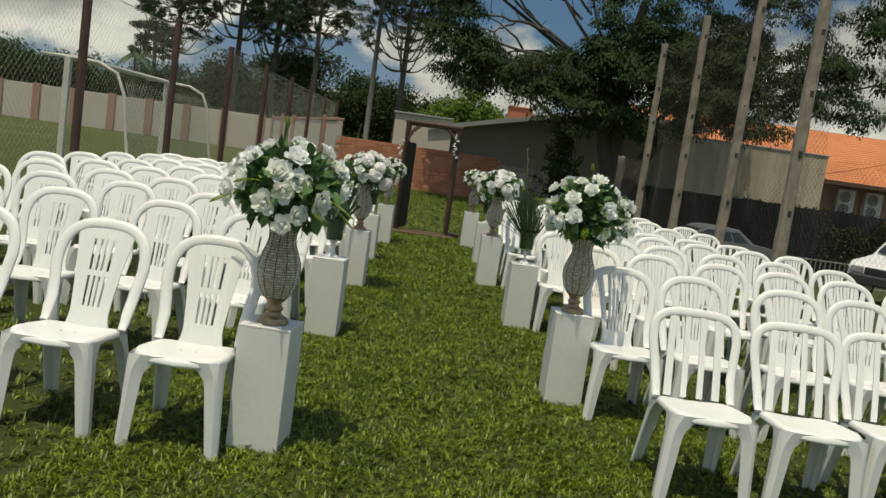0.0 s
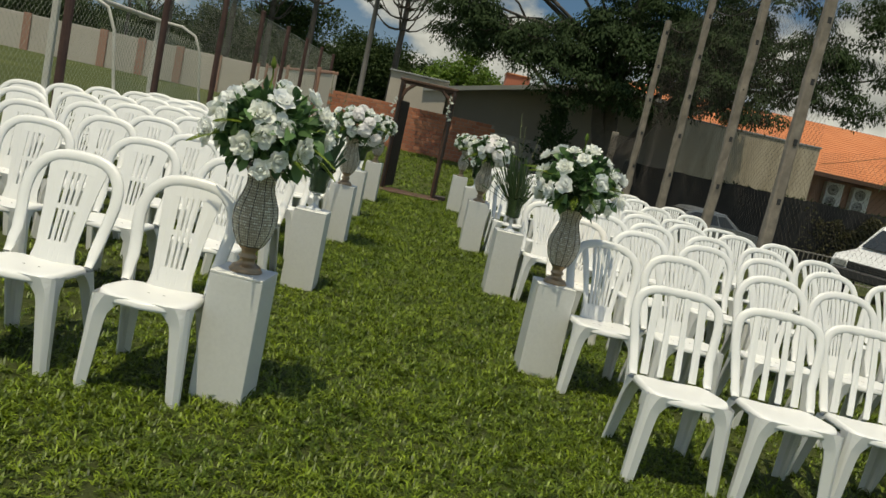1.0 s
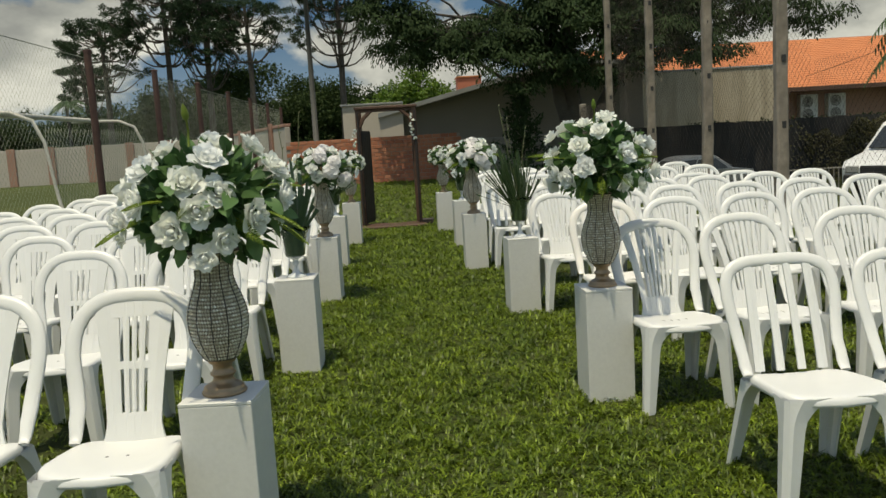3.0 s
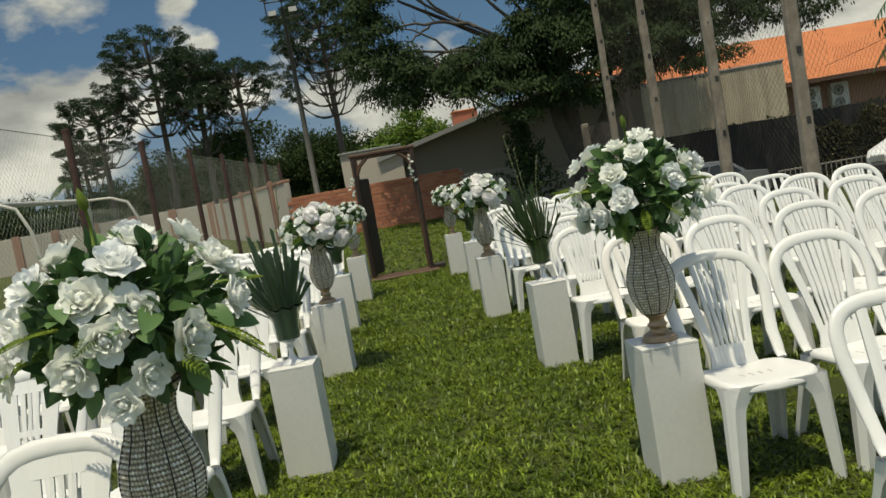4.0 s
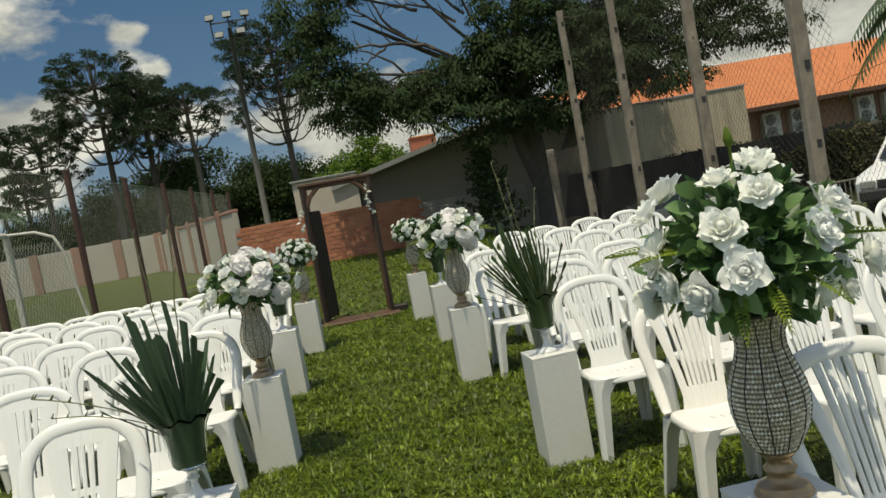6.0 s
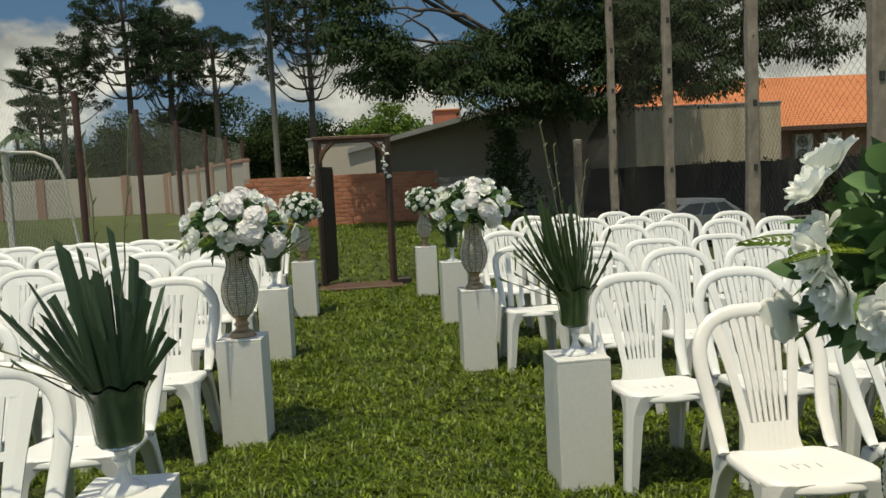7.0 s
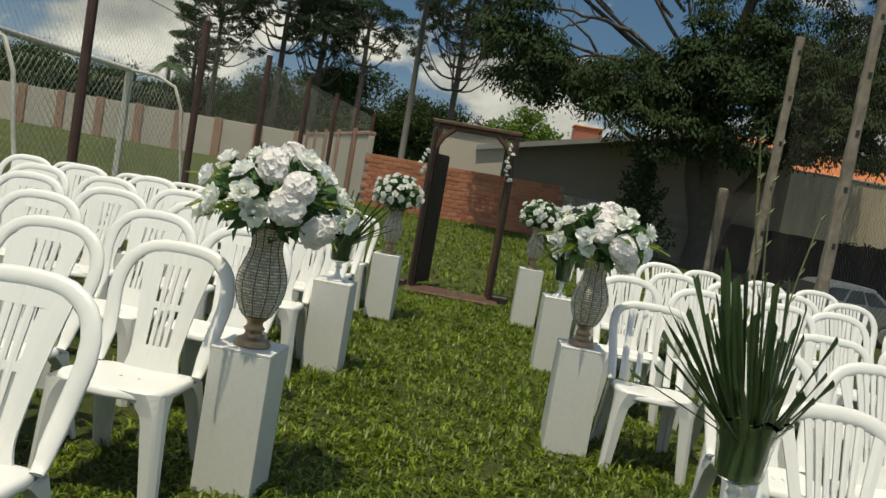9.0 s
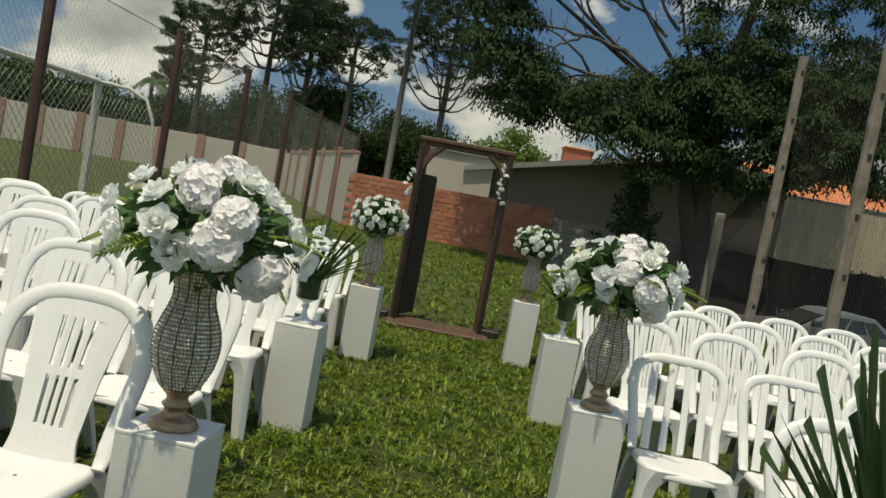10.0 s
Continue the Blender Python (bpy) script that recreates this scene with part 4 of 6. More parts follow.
def build_araucaria(x, y, h, crown_r, tiers, low, seed):
    """Parana pine: a bare trunk, limbs sweeping up like a candelabra, tufts along their ends."""
    rng = random.Random(seed)
    g = np.random.default_rng(seed)
    tree = thing("araucaria", pose(x, y, 0), "tall araucaria pine with candelabra limbs and tufted dark crown", "tree", "araucaria pines")
    s = Shape()
    s.tube([(0, 0, 0), (0.1, 0, h * 0.5), (0, 0, h * 0.95)], [0.30, 0.22, 0.10], 8)
    part("trunk", s.mesh("trunk", M_BARK), tree)
    tufts = []
    for k in range(tiers):
        f = k / max(tiers - 1, 1)
        z0 = h * (low + (0.84 - low) * f)
        for j in range(7):
            a = 2 * math.pi * (j + rng.uniform(-0.35, 0.35)) / 7 + 0.8 * k
            r = crown_r * rng.uniform(0.72, 1.12) * (1.0 - 0.12 * f)
            rise = (h - z0) * rng.uniform(0.22, 0.62) + 0.3
            pts = []
            for i in range(8):
                t = i / 7
                pts.append(Vector((r * t * math.cos(a), r * t * math.sin(a), z0 - 0.22 * math.sin(math.pi * min(t * 1.5, 1)) + rise * t ** 2.3)))
            q = Shape()
            q.tube(pts, [0.075, 0.068, 0.06, 0.052, 0.045, 0.038, 0.03, 0.02], 5)
            across = Vector((-math.sin(a), math.cos(a), 0))
            ends = [(pts[7], 1.0)]
            for p, out, size in ((pts[6], 0.85, 0.85), (pts[6], -0.85, 0.85), (pts[5], rng.choice((-0.55, 0.55)), 0.65)):
                e = p + across * out * rng.uniform(0.6, 1.25) + Vector((0, 0, rng.uniform(0.15, 0.5)))
                q.tube([p, p.lerp(e, 0.5) - Vector((0, 0, 0.08)), e], [0.026, 0.02, 0.013], 4)
                ends.append((e, size))
            part("limb", q.mesh("limb", M_BARK), tree)
            tufts += [(*e, size * rng.uniform(0.75, 1.2)) for e, size in ends]
    for j in range(13):
        a, d = j * 2.4, crown_r * 0.62 * math.sqrt((j + 0.5) / 13)
        e = (d * math.cos(a), d * math.sin(a), h * (0.985 - 0.045 * (d / crown_r) ** 2) - rng.uniform(0, 0.5))
        tufts.append((*e, rng.uniform(0.8, 1.2)))
        q = Shape()
        q.tube([(0, 0, h * 0.84), (e[0] * 0.6, e[1] * 0.6, h * 0.87), e], [0.05, 0.04, 0.02], 4)
        part("limb", q.mesh("limb", M_BARK), tree)
    tufts = np.array(tufts)
    each = 150
    n = len(tufts) * each
    d = unit(g.normal(size=(n, 3)) + np.array([0, 0, 0.3]))
    size = np.repeat(tufts[:, 3], each)[:, None]
    c = np.repeat(tufts[:, :3], each, axis=0) + d * g.uniform(0.04, 0.37, (n, 1)) * size * np.array([1.2, 1.2, 0.66])
    part("crown", leaf_cloud("crown", c, d, g.uniform(0.10, 0.22, n), g.uniform(0.05, 0.085, n), M_NEEDLE, g), tree)


def build_palm(x, y, h, fronds, length, seed, label, trunk_r=0.16):
    rng = random.Random(seed)
    palm = thing("palm_tree", pose(x, y, ground_height(x, y)), label, "palm")
    s = Shape()
    s.tube([(0, 0, -0.1), (0.05, 0, h * 0.5), (0, 0, h)], [trunk_r, trunk_r * 0.8, trunk_r * 0.7], 9)
    part("trunk", s.mesh("trunk", M_BARK), palm)
    for k in range(fronds):
        a = 2 * math.pi * k / fronds + rng.uniform(-0.2, 0.2)
        up = rng.uniform(0.1, 1.0)
        s = Shape()
        spine = [Vector((length * t * math.cos(a) * 0.85, length * t * math.sin(a) * 0.85, h + length * (up * t - (0.75 + 0.35 * up) * t * t))) for t in (i / 14 for i in range(15))]
        s.tube(spine, [0.03 * (1 - i / 16) for i in range(15)], 4)
        for i in range(2, 15):
            d = (spine[i] - spine[i - 1]).normalized()
            for way in (1, -1):
                for e in (0.0, 0.5):
                    p = spine[i].lerp(spine[i - 1], e)
                    q = d.cross(Vector((0, 0, 1))).normalized() * way
                    ll = length * 0.26 * math.sin(math.pi * (0.12 + 0.8 * i / 15))
                    tip = p + (q * 0.75 + d * 0.5 + Vector((0, 0, -0.55))).normalized() * ll
                    m = p.lerp(tip, 0.5) + Vector((0, 0, 0.05 * ll))
                    w = d * 0.022 * length / 1.6
                    s.add([p - w, p + w, m + w, m - w, tip], [(0, 1, 2, 3), (3, 2, 4)])
        part("frond", s.mesh("frond", M_PALM), palm)


def build_shrub():
    g = np.random.default_rng(13)
    shrub = thing("conifer_shrub", pose(4.0, 28.6, 0), "dark conical garden conifer against the house wall", "shrub")
    s = Shape()
    s.tube([(0, 0, -0.2), (0, 0, 2.5)], [0.07, 0.02], 6)
    part("trunk", s.mesh("trunk", M_BARK), shrub)
    tips = []
    for k in range(34):
        z = 0.25 + 2.2 * k / 34
        a = k * 2.4
        reach = (0.92 - 0.28 * z) * g.uniform(0.55, 1.35)
        for t in (0.35, 0.6, 0.8, 1.0):
            tips.append((reach * t * math.cos(a), reach * t * math.sin(a), z + 0.35 * t * t))
    tips += [(0.03, 0, 2.55), (0.02, 0, 2.75), (-0.02, 0, 2.92)]
    part("crown", clump_leaves("crown", np.array(tips), 15, 0.07, 0.15, M_TREE, g, -0.5), shrub)


# ---- cars ----
def build_car(m, label, paint, boxy):
    car = thing("car", m, label, "car")
    H, W = (1.60, 0.80) if boxy else (1.38, 0.82)
    prof = [(-1.95, 0.35), (-1.98, 0.68), (-1.88, 0.80), (-1.05, 0.97), (-0.42, H - 0.07), (-0.15, H), (1.65, H - 0.02), (1.85, H - 0.15), (1.95, 0.9), (1.95, 0.35)] if boxy else \
           [(-2.05, 0.32), (-2.08, 0.65), (-1.9, 0.80), (-0.85, 0.92), (-0.2, H - 0.05), (0.15, H), (0.85, H - 0.02), (1.35, 0.98), (2.0, 0.9), (2.06, 0.35)]
    s = Shape()
    rows = []
    for w in (-1.0, -0.9, 0.9, 1.0):
        tuck = 0.03 if abs(w) == 1.0 else 0.0
        rows.append([(x * (1 - tuck), W * w * (1 - 0.16 * max(0, (z - 0.95)) / 0.6), z - tuck * 0.6 * (z > 0.9)) for x, z in prof])
    s.grid(rows)
    n = len(prof)
    s.f += [tuple(range(n)), tuple(reversed(range(3 * n, 4 * n)))]
    part("body", s.mesh("body", paint), car)
    inner = [(-0.88, 1.00), (-0.34, H - 0.13), (1.60, H - 0.13), (1.70, 0.99)] if boxy else [(-0.7, 0.96), (-0.18, H - 0.12), (0.82, H - 0.1), (1.18, 0.98)]
    for way in (-1, 1):
        a, b, c, d = inner
        for k, (u0, u1) in enumerate(((0.0, 0.42), (0.45, 0.72), (0.75, 1.0))):
            lo0, lo1 = a[0] + (d[0] - a[0]) * u0, a[0] + (d[0] - a[0]) * u1
            hi0, hi1 = b[0] + (c[0] - b[0]) * u0, b[0] + (c[0] - b[0]) * u1
            yy = lambda z: way * (W * (1 - 0.16 * max(0, (z - 0.95)) / 0.6) * 0.995 + 0.008)
            g2 = Shape()
            q = [(lo0, yy(a[1]), a[1]), (lo1, yy(d[1]), d[1]), (hi1, yy(c[1]), c[1]), (hi0, yy(b[1]), b[1])]
            g2.slab([[q[0], q[1]], [q[3], q[2]]], (0, -0.006 * way, 0))
            part("side_window", g2.mesh("side_window", M_CARGLASS), car)
    for (x0, z0), (x1, z1), nm in ((prof[3], prof[4], "windscreen"), (prof[7], prof[6], "rear_window")):
        g2 = Shape()
        e = -0.02 if nm == "windscreen" else 0.02
        g2.slab([[(x0 + e, -W * 0.84, z0 + 0.05), (x0 + e, W * 0.84, z0 + 0.05)], [(x1 + e, -W * 0.76, z1 - 0.04), (x1 + e, W * 0.76, z1 - 0.04)]], (0, 0, 0.012))
        part(nm, g2.mesh(nm, M_CARGLASS), car)
    s = Shape()
    s.revolve([(0.0, -0.09), (0.2, -0.09), (0.3, -0.08), (0.31, 0), (0.3, 0.08), (0.2, 0.09), (0.0, 0.09)], 20)
    tyre = s.mesh("tyre", M_BLACK, True)
    s = Shape()
    s.revolve([(0.0, -0.1), (0.17, -0.1), (0.19, -0.09)], 16)
    s.revolve([(0.19, 0.09), (0.17, 0.1), (0.0, 0.1)], 16)
    rim = s.mesh("rim", M_CHROME)
    for x in (-1.28, 1.25):
        for y in (-W + 0.08, W - 0.08):
            w = part("wheel", tyre, car, pose(x, y, 0.31, 90, 0, 0))
            part("rim", rim, w)
    s = Shape()
    s.box((-2.06, -W * 0.9, 0.36), (-1.93, W * 0.9, 0.56), 0.03)
    part("bumper", s.mesh("bumper", M_BLACK), car)
    s = Shape()
    s.box((-2.0, -W * 0.52, 0.57), (-1.94, W * 0.52, 0.72), 0.01)
    for k in range(3):
        s.box((-2.015, -W * 0.5, 0.595 + 0.04 * k), (-1.99, W * 0.5, 0.61 + 0.04 * k), 0.003)
    part("grille", s.mesh("grille", M_BLACK), car)
    s = Shape()
    for y in (-0.42, 0.18):
        s.tube([(-1.06, y, 1.03), (-0.90, y + 0.40, 1.13)], 0.008, 4)
    part("wiper", s.mesh("wiper", M_BLACK), car)
    s = Shape()
    s.box((-2.0, -0.13, 0.575), (-1.90, 0.13, 0.72), 0.02)
    lamp = s.mesh("headlight", M_LAMPGLASS)
    for y in (-W * 0.72, W * 0.72):
        part("headlight", lamp, car, pose(0, y, 0))
    s = Shape()
    s.box((-0.05, -0.09, -0.06), (0.05, 0.09, 0.06), 0.02)
    mir = s.mesh("mirror", M_BLACK)
    for y in (-W - 0.05, W + 0.05):
        part("mirror", mir, car, pose(-0.62, y, 1.05))


build_ground()
build_backdrop()
build_far_wall()
build_house()
build_hall()
build_low_walls()
build_fence()
build_net_poles()
build_floodlight()
build_goal()
build_big_tree()
build_light_tree()
build_woods()
for ax_, ay_, ah_, ar_, at_, al_, as_ in ((-22.7, 70, 12.3, 3.5, 4, 0.55, 31), (-18.0, 71, 17.2, 4.3, 7, 0.50, 32), (-14.7, 70, 14.8, 2.7, 7, 0.44, 33), (-11.2, 69, 13.3, 3.1, 3, 0.63, 34), (-4.2, 70, 17.6, 4.2, 9, 0.44, 35), (-25.8, 74, 9.3, 2.0, 3, 0.55, 36)):
    build_araucaria(ax_, ay_, ah_, ar_, at_, al_, as_)
build_palm(-22.9, 62, 5.3, 13, 1.75, 41, "slim distant palm above the tree line")
build_palm(13.7, 21.0, 4.5, 22, 2.6, 42, "feathery palm leaning over the car park", 0.2)
build_shrub()
build_car(pose(8.5, 26.6, -0.89, 0, 0, 4), "silver parked sedan behind the net", M_CARSILVER, False)
build_car(pose(10.70, 17.9, -0.28, 0, 0, 36), "white boxy parked hatchback behind the net", M_CARWHITE, True)


# ---- doorway ----
def build_gate():
    gate = thing("doorway", pose(-0.22, 15.5, 0), "freestanding dark wooden door frame on the lawn, leaf open", "door frame")
    s = Shape()
    s.box((-0.036, -0.055, 0.02), (0.036, 0.055, 1.99), 0.006)
    pm = s.mesh("post", M_WOOD)
    s = Shape()
    s.box((-0.016, -0.085, 0.02), (0.016, -0.058, 1.93), 0.004)
    sm = s.mesh("stop", M_WOOD_BLACK)
    for way in (-1, 1):
        part("post", pm, gate, pose(way * 0.475, 0, 0))
        part("post", pm, gate, pose(way * 0.455, 0.20, 0, 0, 0, 3))
        part("stop", sm, gate, pose(way * 0.475, 0, 0))
    s = Shape()
    s.box((-0.53, -0.075, 1.99), (0.53, 0.075, 2.035), 0.008)
    part("lintel", s.mesh("lintel", M_WOOD), gate)
    s = Shape()
    s.box((-0.44, -0.03, 1.94), (0.44, 0.03, 1.99), 0.005)
    part("head", s.mesh("head", M_WOOD), gate)
    for way in (-1, 1):
        s = Shape()
        s.tube([(way * 0.45, -0.04, 1.70), (way * 0.38, -0.04, 1.84), (way * 0.25, -0.04, 1.96)], 0.033, 6, 0.7)
        part("brace", s.mesh("brace", M_WOOD), gate)
    s = Shape()
    s.box((-0.54, -0.36, 0), (0.58, 0.24, 0.04), 0.01)
    part("threshold", s.mesh("threshold", M_WOOD), gate, label="worn brown plank threshold")
    leaf = Shape()
    leaf.box((0, -0.018, 0.06), (0.50, 0.018, 1.64), 0.004)
    lf = part("door_leaf", leaf.mesh("door_leaf", M_WOOD_BLACK), gate, pose(-0.46, 0.06, 0, 0, 0, 74), "blackened wooden door leaf standing open")
    s = Shape()
    s.box((-0.045, -0.012, 0.08), (0.045, 0, 1.62), 0.004)
    board = s.mesh("board", M_WOOD_BLACK)
    for k in range(5):
        part("board", board, lf, pose(0.053 + 0.098 * k, -0.02, 0))
    s = Shape()
    s.box((-0.10, -0.09, 0), (0.10, 0.09, 0.10), 0.012)
    fm = s.mesh("foot", M_WOOD_BLACK)
    for x in (-0.63, 0.60):
        part("foot", fm, gate, pose(x, 0, 0))
    rng = random.Random(8)
    for x, z0, k in ((0.44, 1.72, 9), (-0.56, 1.50, 6)):
        g = thing("flower_garland", pose(-0.22 + x, 15.42, z0), "small white silk garland hung on the door frame", "garland", "door garlands")
        for i in range(k):
            part("rose", ROSES[i % 3], g, pose(rng.uniform(-0.04, 0.04), rng.uniform(-0.05, 0.02), -0.05 * i + 0.15, rng.uniform(-90, 60), 0, rng.uniform(0, 360)) @ Matrix.Scale(0.62, 4))


# ---- flowers ----
def petal(s, origin, yaw, tilt, length, width, cup, rng):
    """One curved petal."""
    rot = Matrix.Rotation(yaw, 4, "Z") @ Matrix.Rotation(tilt, 4, "Y")
    rows = []
    for i in range(4):
        t = i / 3
        w = width * math.sin(math.pi * (0.16 + 0.62 * t)) * (1.0 if i < 3 else 0.72)
        row = []
        for j in range(4):
            u = j / 3 * 2 - 1
            p = Vector((cup * length * (1 - math.cos(t * 2.0)) * 0.55 - abs(u) ** 2 * width * 0.35 + rng.uniform(-1, 1) * 0.03 * length, u * w, length * t * (1 - 0.12 * abs(u) * (i == 3))))
            row.append(rot @ p + Vector(origin))
        rows.append(row)
    s.grid(rows)


def cup_petal(s, yaw, r0, z0, length, half, bends, rng):
    """One rounded petal wrapped round the flower's axis; bends: its lean at foot, middle and lip."""
    rho, z, pts, last = r0, z0, [], 0.0
    for i in range(7):
        t = math.sin(math.pi / 2 * i / 6)
        lean = bends[0] + (bends[1] - bends[0]) * min(t * 2, 1) + (bends[2] - bends[1]) * max(t * 2 - 1, 0)
        rho, z = rho + math.sin(lean) * length * (t - last), z + math.cos(lean) * length * (t - last)
        last = t
        w = half * ((0.35 + 0.65 * (t / 0.55) ** 0.7) if t < 0.55 else math.sqrt(max(0.02, 1 - ((t - 0.55) / 0.46) ** 2.8)))
        pts.append((rho, z, w, t))
    notch, wave, skew = rng.uniform(0.0, 0.10), rng.uniform(0, 6), rng.uniform(-0.12, 0.12)
    rows = []
    for rho, z, w, t in pts:
        row = []
        for j in range(6):
            u = j / 5 * 2 - 1
            a = yaw + (u * w + skew * w * t) / (max(rho, 0.007) + 0.014)
            lift = 0.004 * t * t * math.sin(3.1 * u + wave) - notch * length * t ** 6 * (1 - abs(u))
            rr = rho + 0.0035 * t * t * math.cos(4.0 * u + wave) - 0.10 * w * u * u
            row.append((rr * math.cos(a), rr * math.sin(a), z + lift))
        rows.append(row)
    s.grid(rows)


def rose_mesh(seed):
    """A cupped open rose about 10 cm across, facing +z."""
    rng = random.Random(seed)
    s = Shape()
    s.revolve([(0.004, -0.012), (0.011, 0.0), (0.012, 0.012), (0.009, 0.022), (0.004, 0.027), (0.0005, 0.025)], 10)
    for n, r0, length, half, bends in ((3, 0.006, 0.038, 0.022, (0.55, 0.0, -0.35)), (3, 0.008, 0.041, 0.029, (0.9, 0.05, 0.0)), (4, 0.010, 0.044, 0.036, (1.2, 0.20, 0.35)),
                                       (5, 0.011, 0.048, 0.042, (1.55, 0.50, 0.80)), (5, 0.011, 0.050, 0.046, (1.85, 0.95, 1.35))):
        ph = rng.uniform(0, 6)
        for k in range(n):
            k2 = rng.uniform(0.88, 1.12)
            cup_petal(s, ph + 2 * math.pi * (k + rng.uniform(-0.12, 0.12)) / n, r0, -0.014 + rng.uniform(-0.003, 0.003), length * k2, half * rng.uniform(0.9, 1.1), [b + rng.uniform(-0.16, 0.16) for b in bends], rng)
    return s


def hydrangea_mesh(seed):
    """A ball of soft four-petalled florets, 16 cm across, facing +z."""
    rng = random.Random(seed)
    s = Shape()
    n = 62
    for k in range(n):
        z = 1 - 1.45 * k / n
        a = k * 2.39996
        r = math.sqrt(max(0, 1 - z * z))
        d = Vector((r * math.cos(a), r * math.sin(a), z))
        q = (d + Vector((rng.uniform(-0.4, 0.4), rng.uniform(-0.4, 0.4), rng.uniform(-0.2, 0.4)))).to_track_quat("Z", "Y").to_matrix()
        c = d * 0.060 * rng.uniform(0.84, 1.14)
        t0, w = rng.uniform(0, 1.5), rng.uniform(0.85, 1.15)
        for j in range(4):
            t = math.pi * j / 2 + t0 + rng.uniform(-0.15, 0.15)
            e, f, u = Vector((math.cos(t), math.sin(t), 0.0)), Vector((-math.sin(t), math.cos(t), 0)), Vector((0, 0, 1))
            lip = [(0.007, 0.009, 0.002), (0.016, 0.013, 0.006), (0.024, 0.008, 0.006), (0.026, 0.0, 0.004), (0.024, -0.008, 0.006), (0.016, -0.013, 0.006), (0.007, -0.009, 0.002)]
            s.add([c, c + q @ (w * (0.015 * e + 0.001 * u))] + [c + q @ (w * (x * e + y * f + h * u)) for x, y, h in lip], [(0, 2, 3, 1), (1, 3, 4), (1, 4, 5), (1, 5, 6), (1, 6, 7), (0, 1, 7, 8)])
    return s


def orchid_mesh():
    s = Shape()
    rng = random.Random(2)
    for k in range(5):
        petal(s, (0, 0, 0), 2 * math.pi * k / 5, 1.25, 0.05 if k % 2 else 0.058, 0.030, 0.2, rng)
    for k in range(3):
        petal(s, (0, 0, 0.004), 2 * math.pi * k / 3, 0.5, 0.02, 0.009, 0.6, rng)
    return s


def leaf_mesh(length, width, fold, bend):
    """A pointed leaf along +x, folded on its midrib."""
    s = Shape()
    rows = []
    for i in range(7):
        t = i / 6
        w = width * math.sin(math.pi * min(1, 0.04 + t * 0.98)) ** 0.65 if i < 6 else 0.0005
        z = -bend * length * t * t
        rows.append([(length * t, -w, z + fold * w), (length * t, 0, z), (length * t, w, z + fold * w)])
    s.grid(rows)
    return s


def fern_mesh(length):
    s = Shape()
    for i in range(15):
        t = i / 14
        x, z = length * t, -0.25 * length * t * t
        w = 0.17 * length * math.sin(math.pi * (0.15 + 0.8 * t))
        for way in (1, -1):
            s.add([(x, 0, z), (x + 0.012, way * w * 0.5, z + 0.006), (x + 0.02, way * w, z - 0.004), (x - 0.004, way * w * 0.5, z + 0.004)], [(0, 1, 2, 3)])
    s.tube([(0, 0, 0), (length * 0.5, 0, -0.0625 * length), (length, 0, -0.25 * length)], 0.0015, 4)
    return s


ROSES = [rose_mesh(k).mesh("rose", M_ROSE, True) for k in (1, 2, 3)]
ROSES_BLUE = [rose_mesh(k).mesh("rose", M_ROSE_BLUE, True) for k in (4, 5)]
ROSE_CREAM = rose_mesh(6).mesh("rose", M_ROSE_CREAM, True)
HYDRANGEAS = [hydrangea_mesh(k).mesh("hydrangea", M_HYDRANGEA, True) for k in (1, 2)]
ORCHID = orchid_mesh().mesh("orchid", M_ROSE_BLUE, True)
LEAVES = [leaf_mesh(0.062, 0.0225, 0.35, 0.25).mesh("leaf", M_LEAF, True), leaf_mesh(0.070, 0.0225, 0.3, 0.45).mesh("leaf", M_LEAF, True), leaf_mesh(0.060, 0.023, 0.25, 0.15).mesh("leaf", M_LEAF_DARK, True)]
FERN = fern_mesh(0.17).mesh("fern", M_FERN)


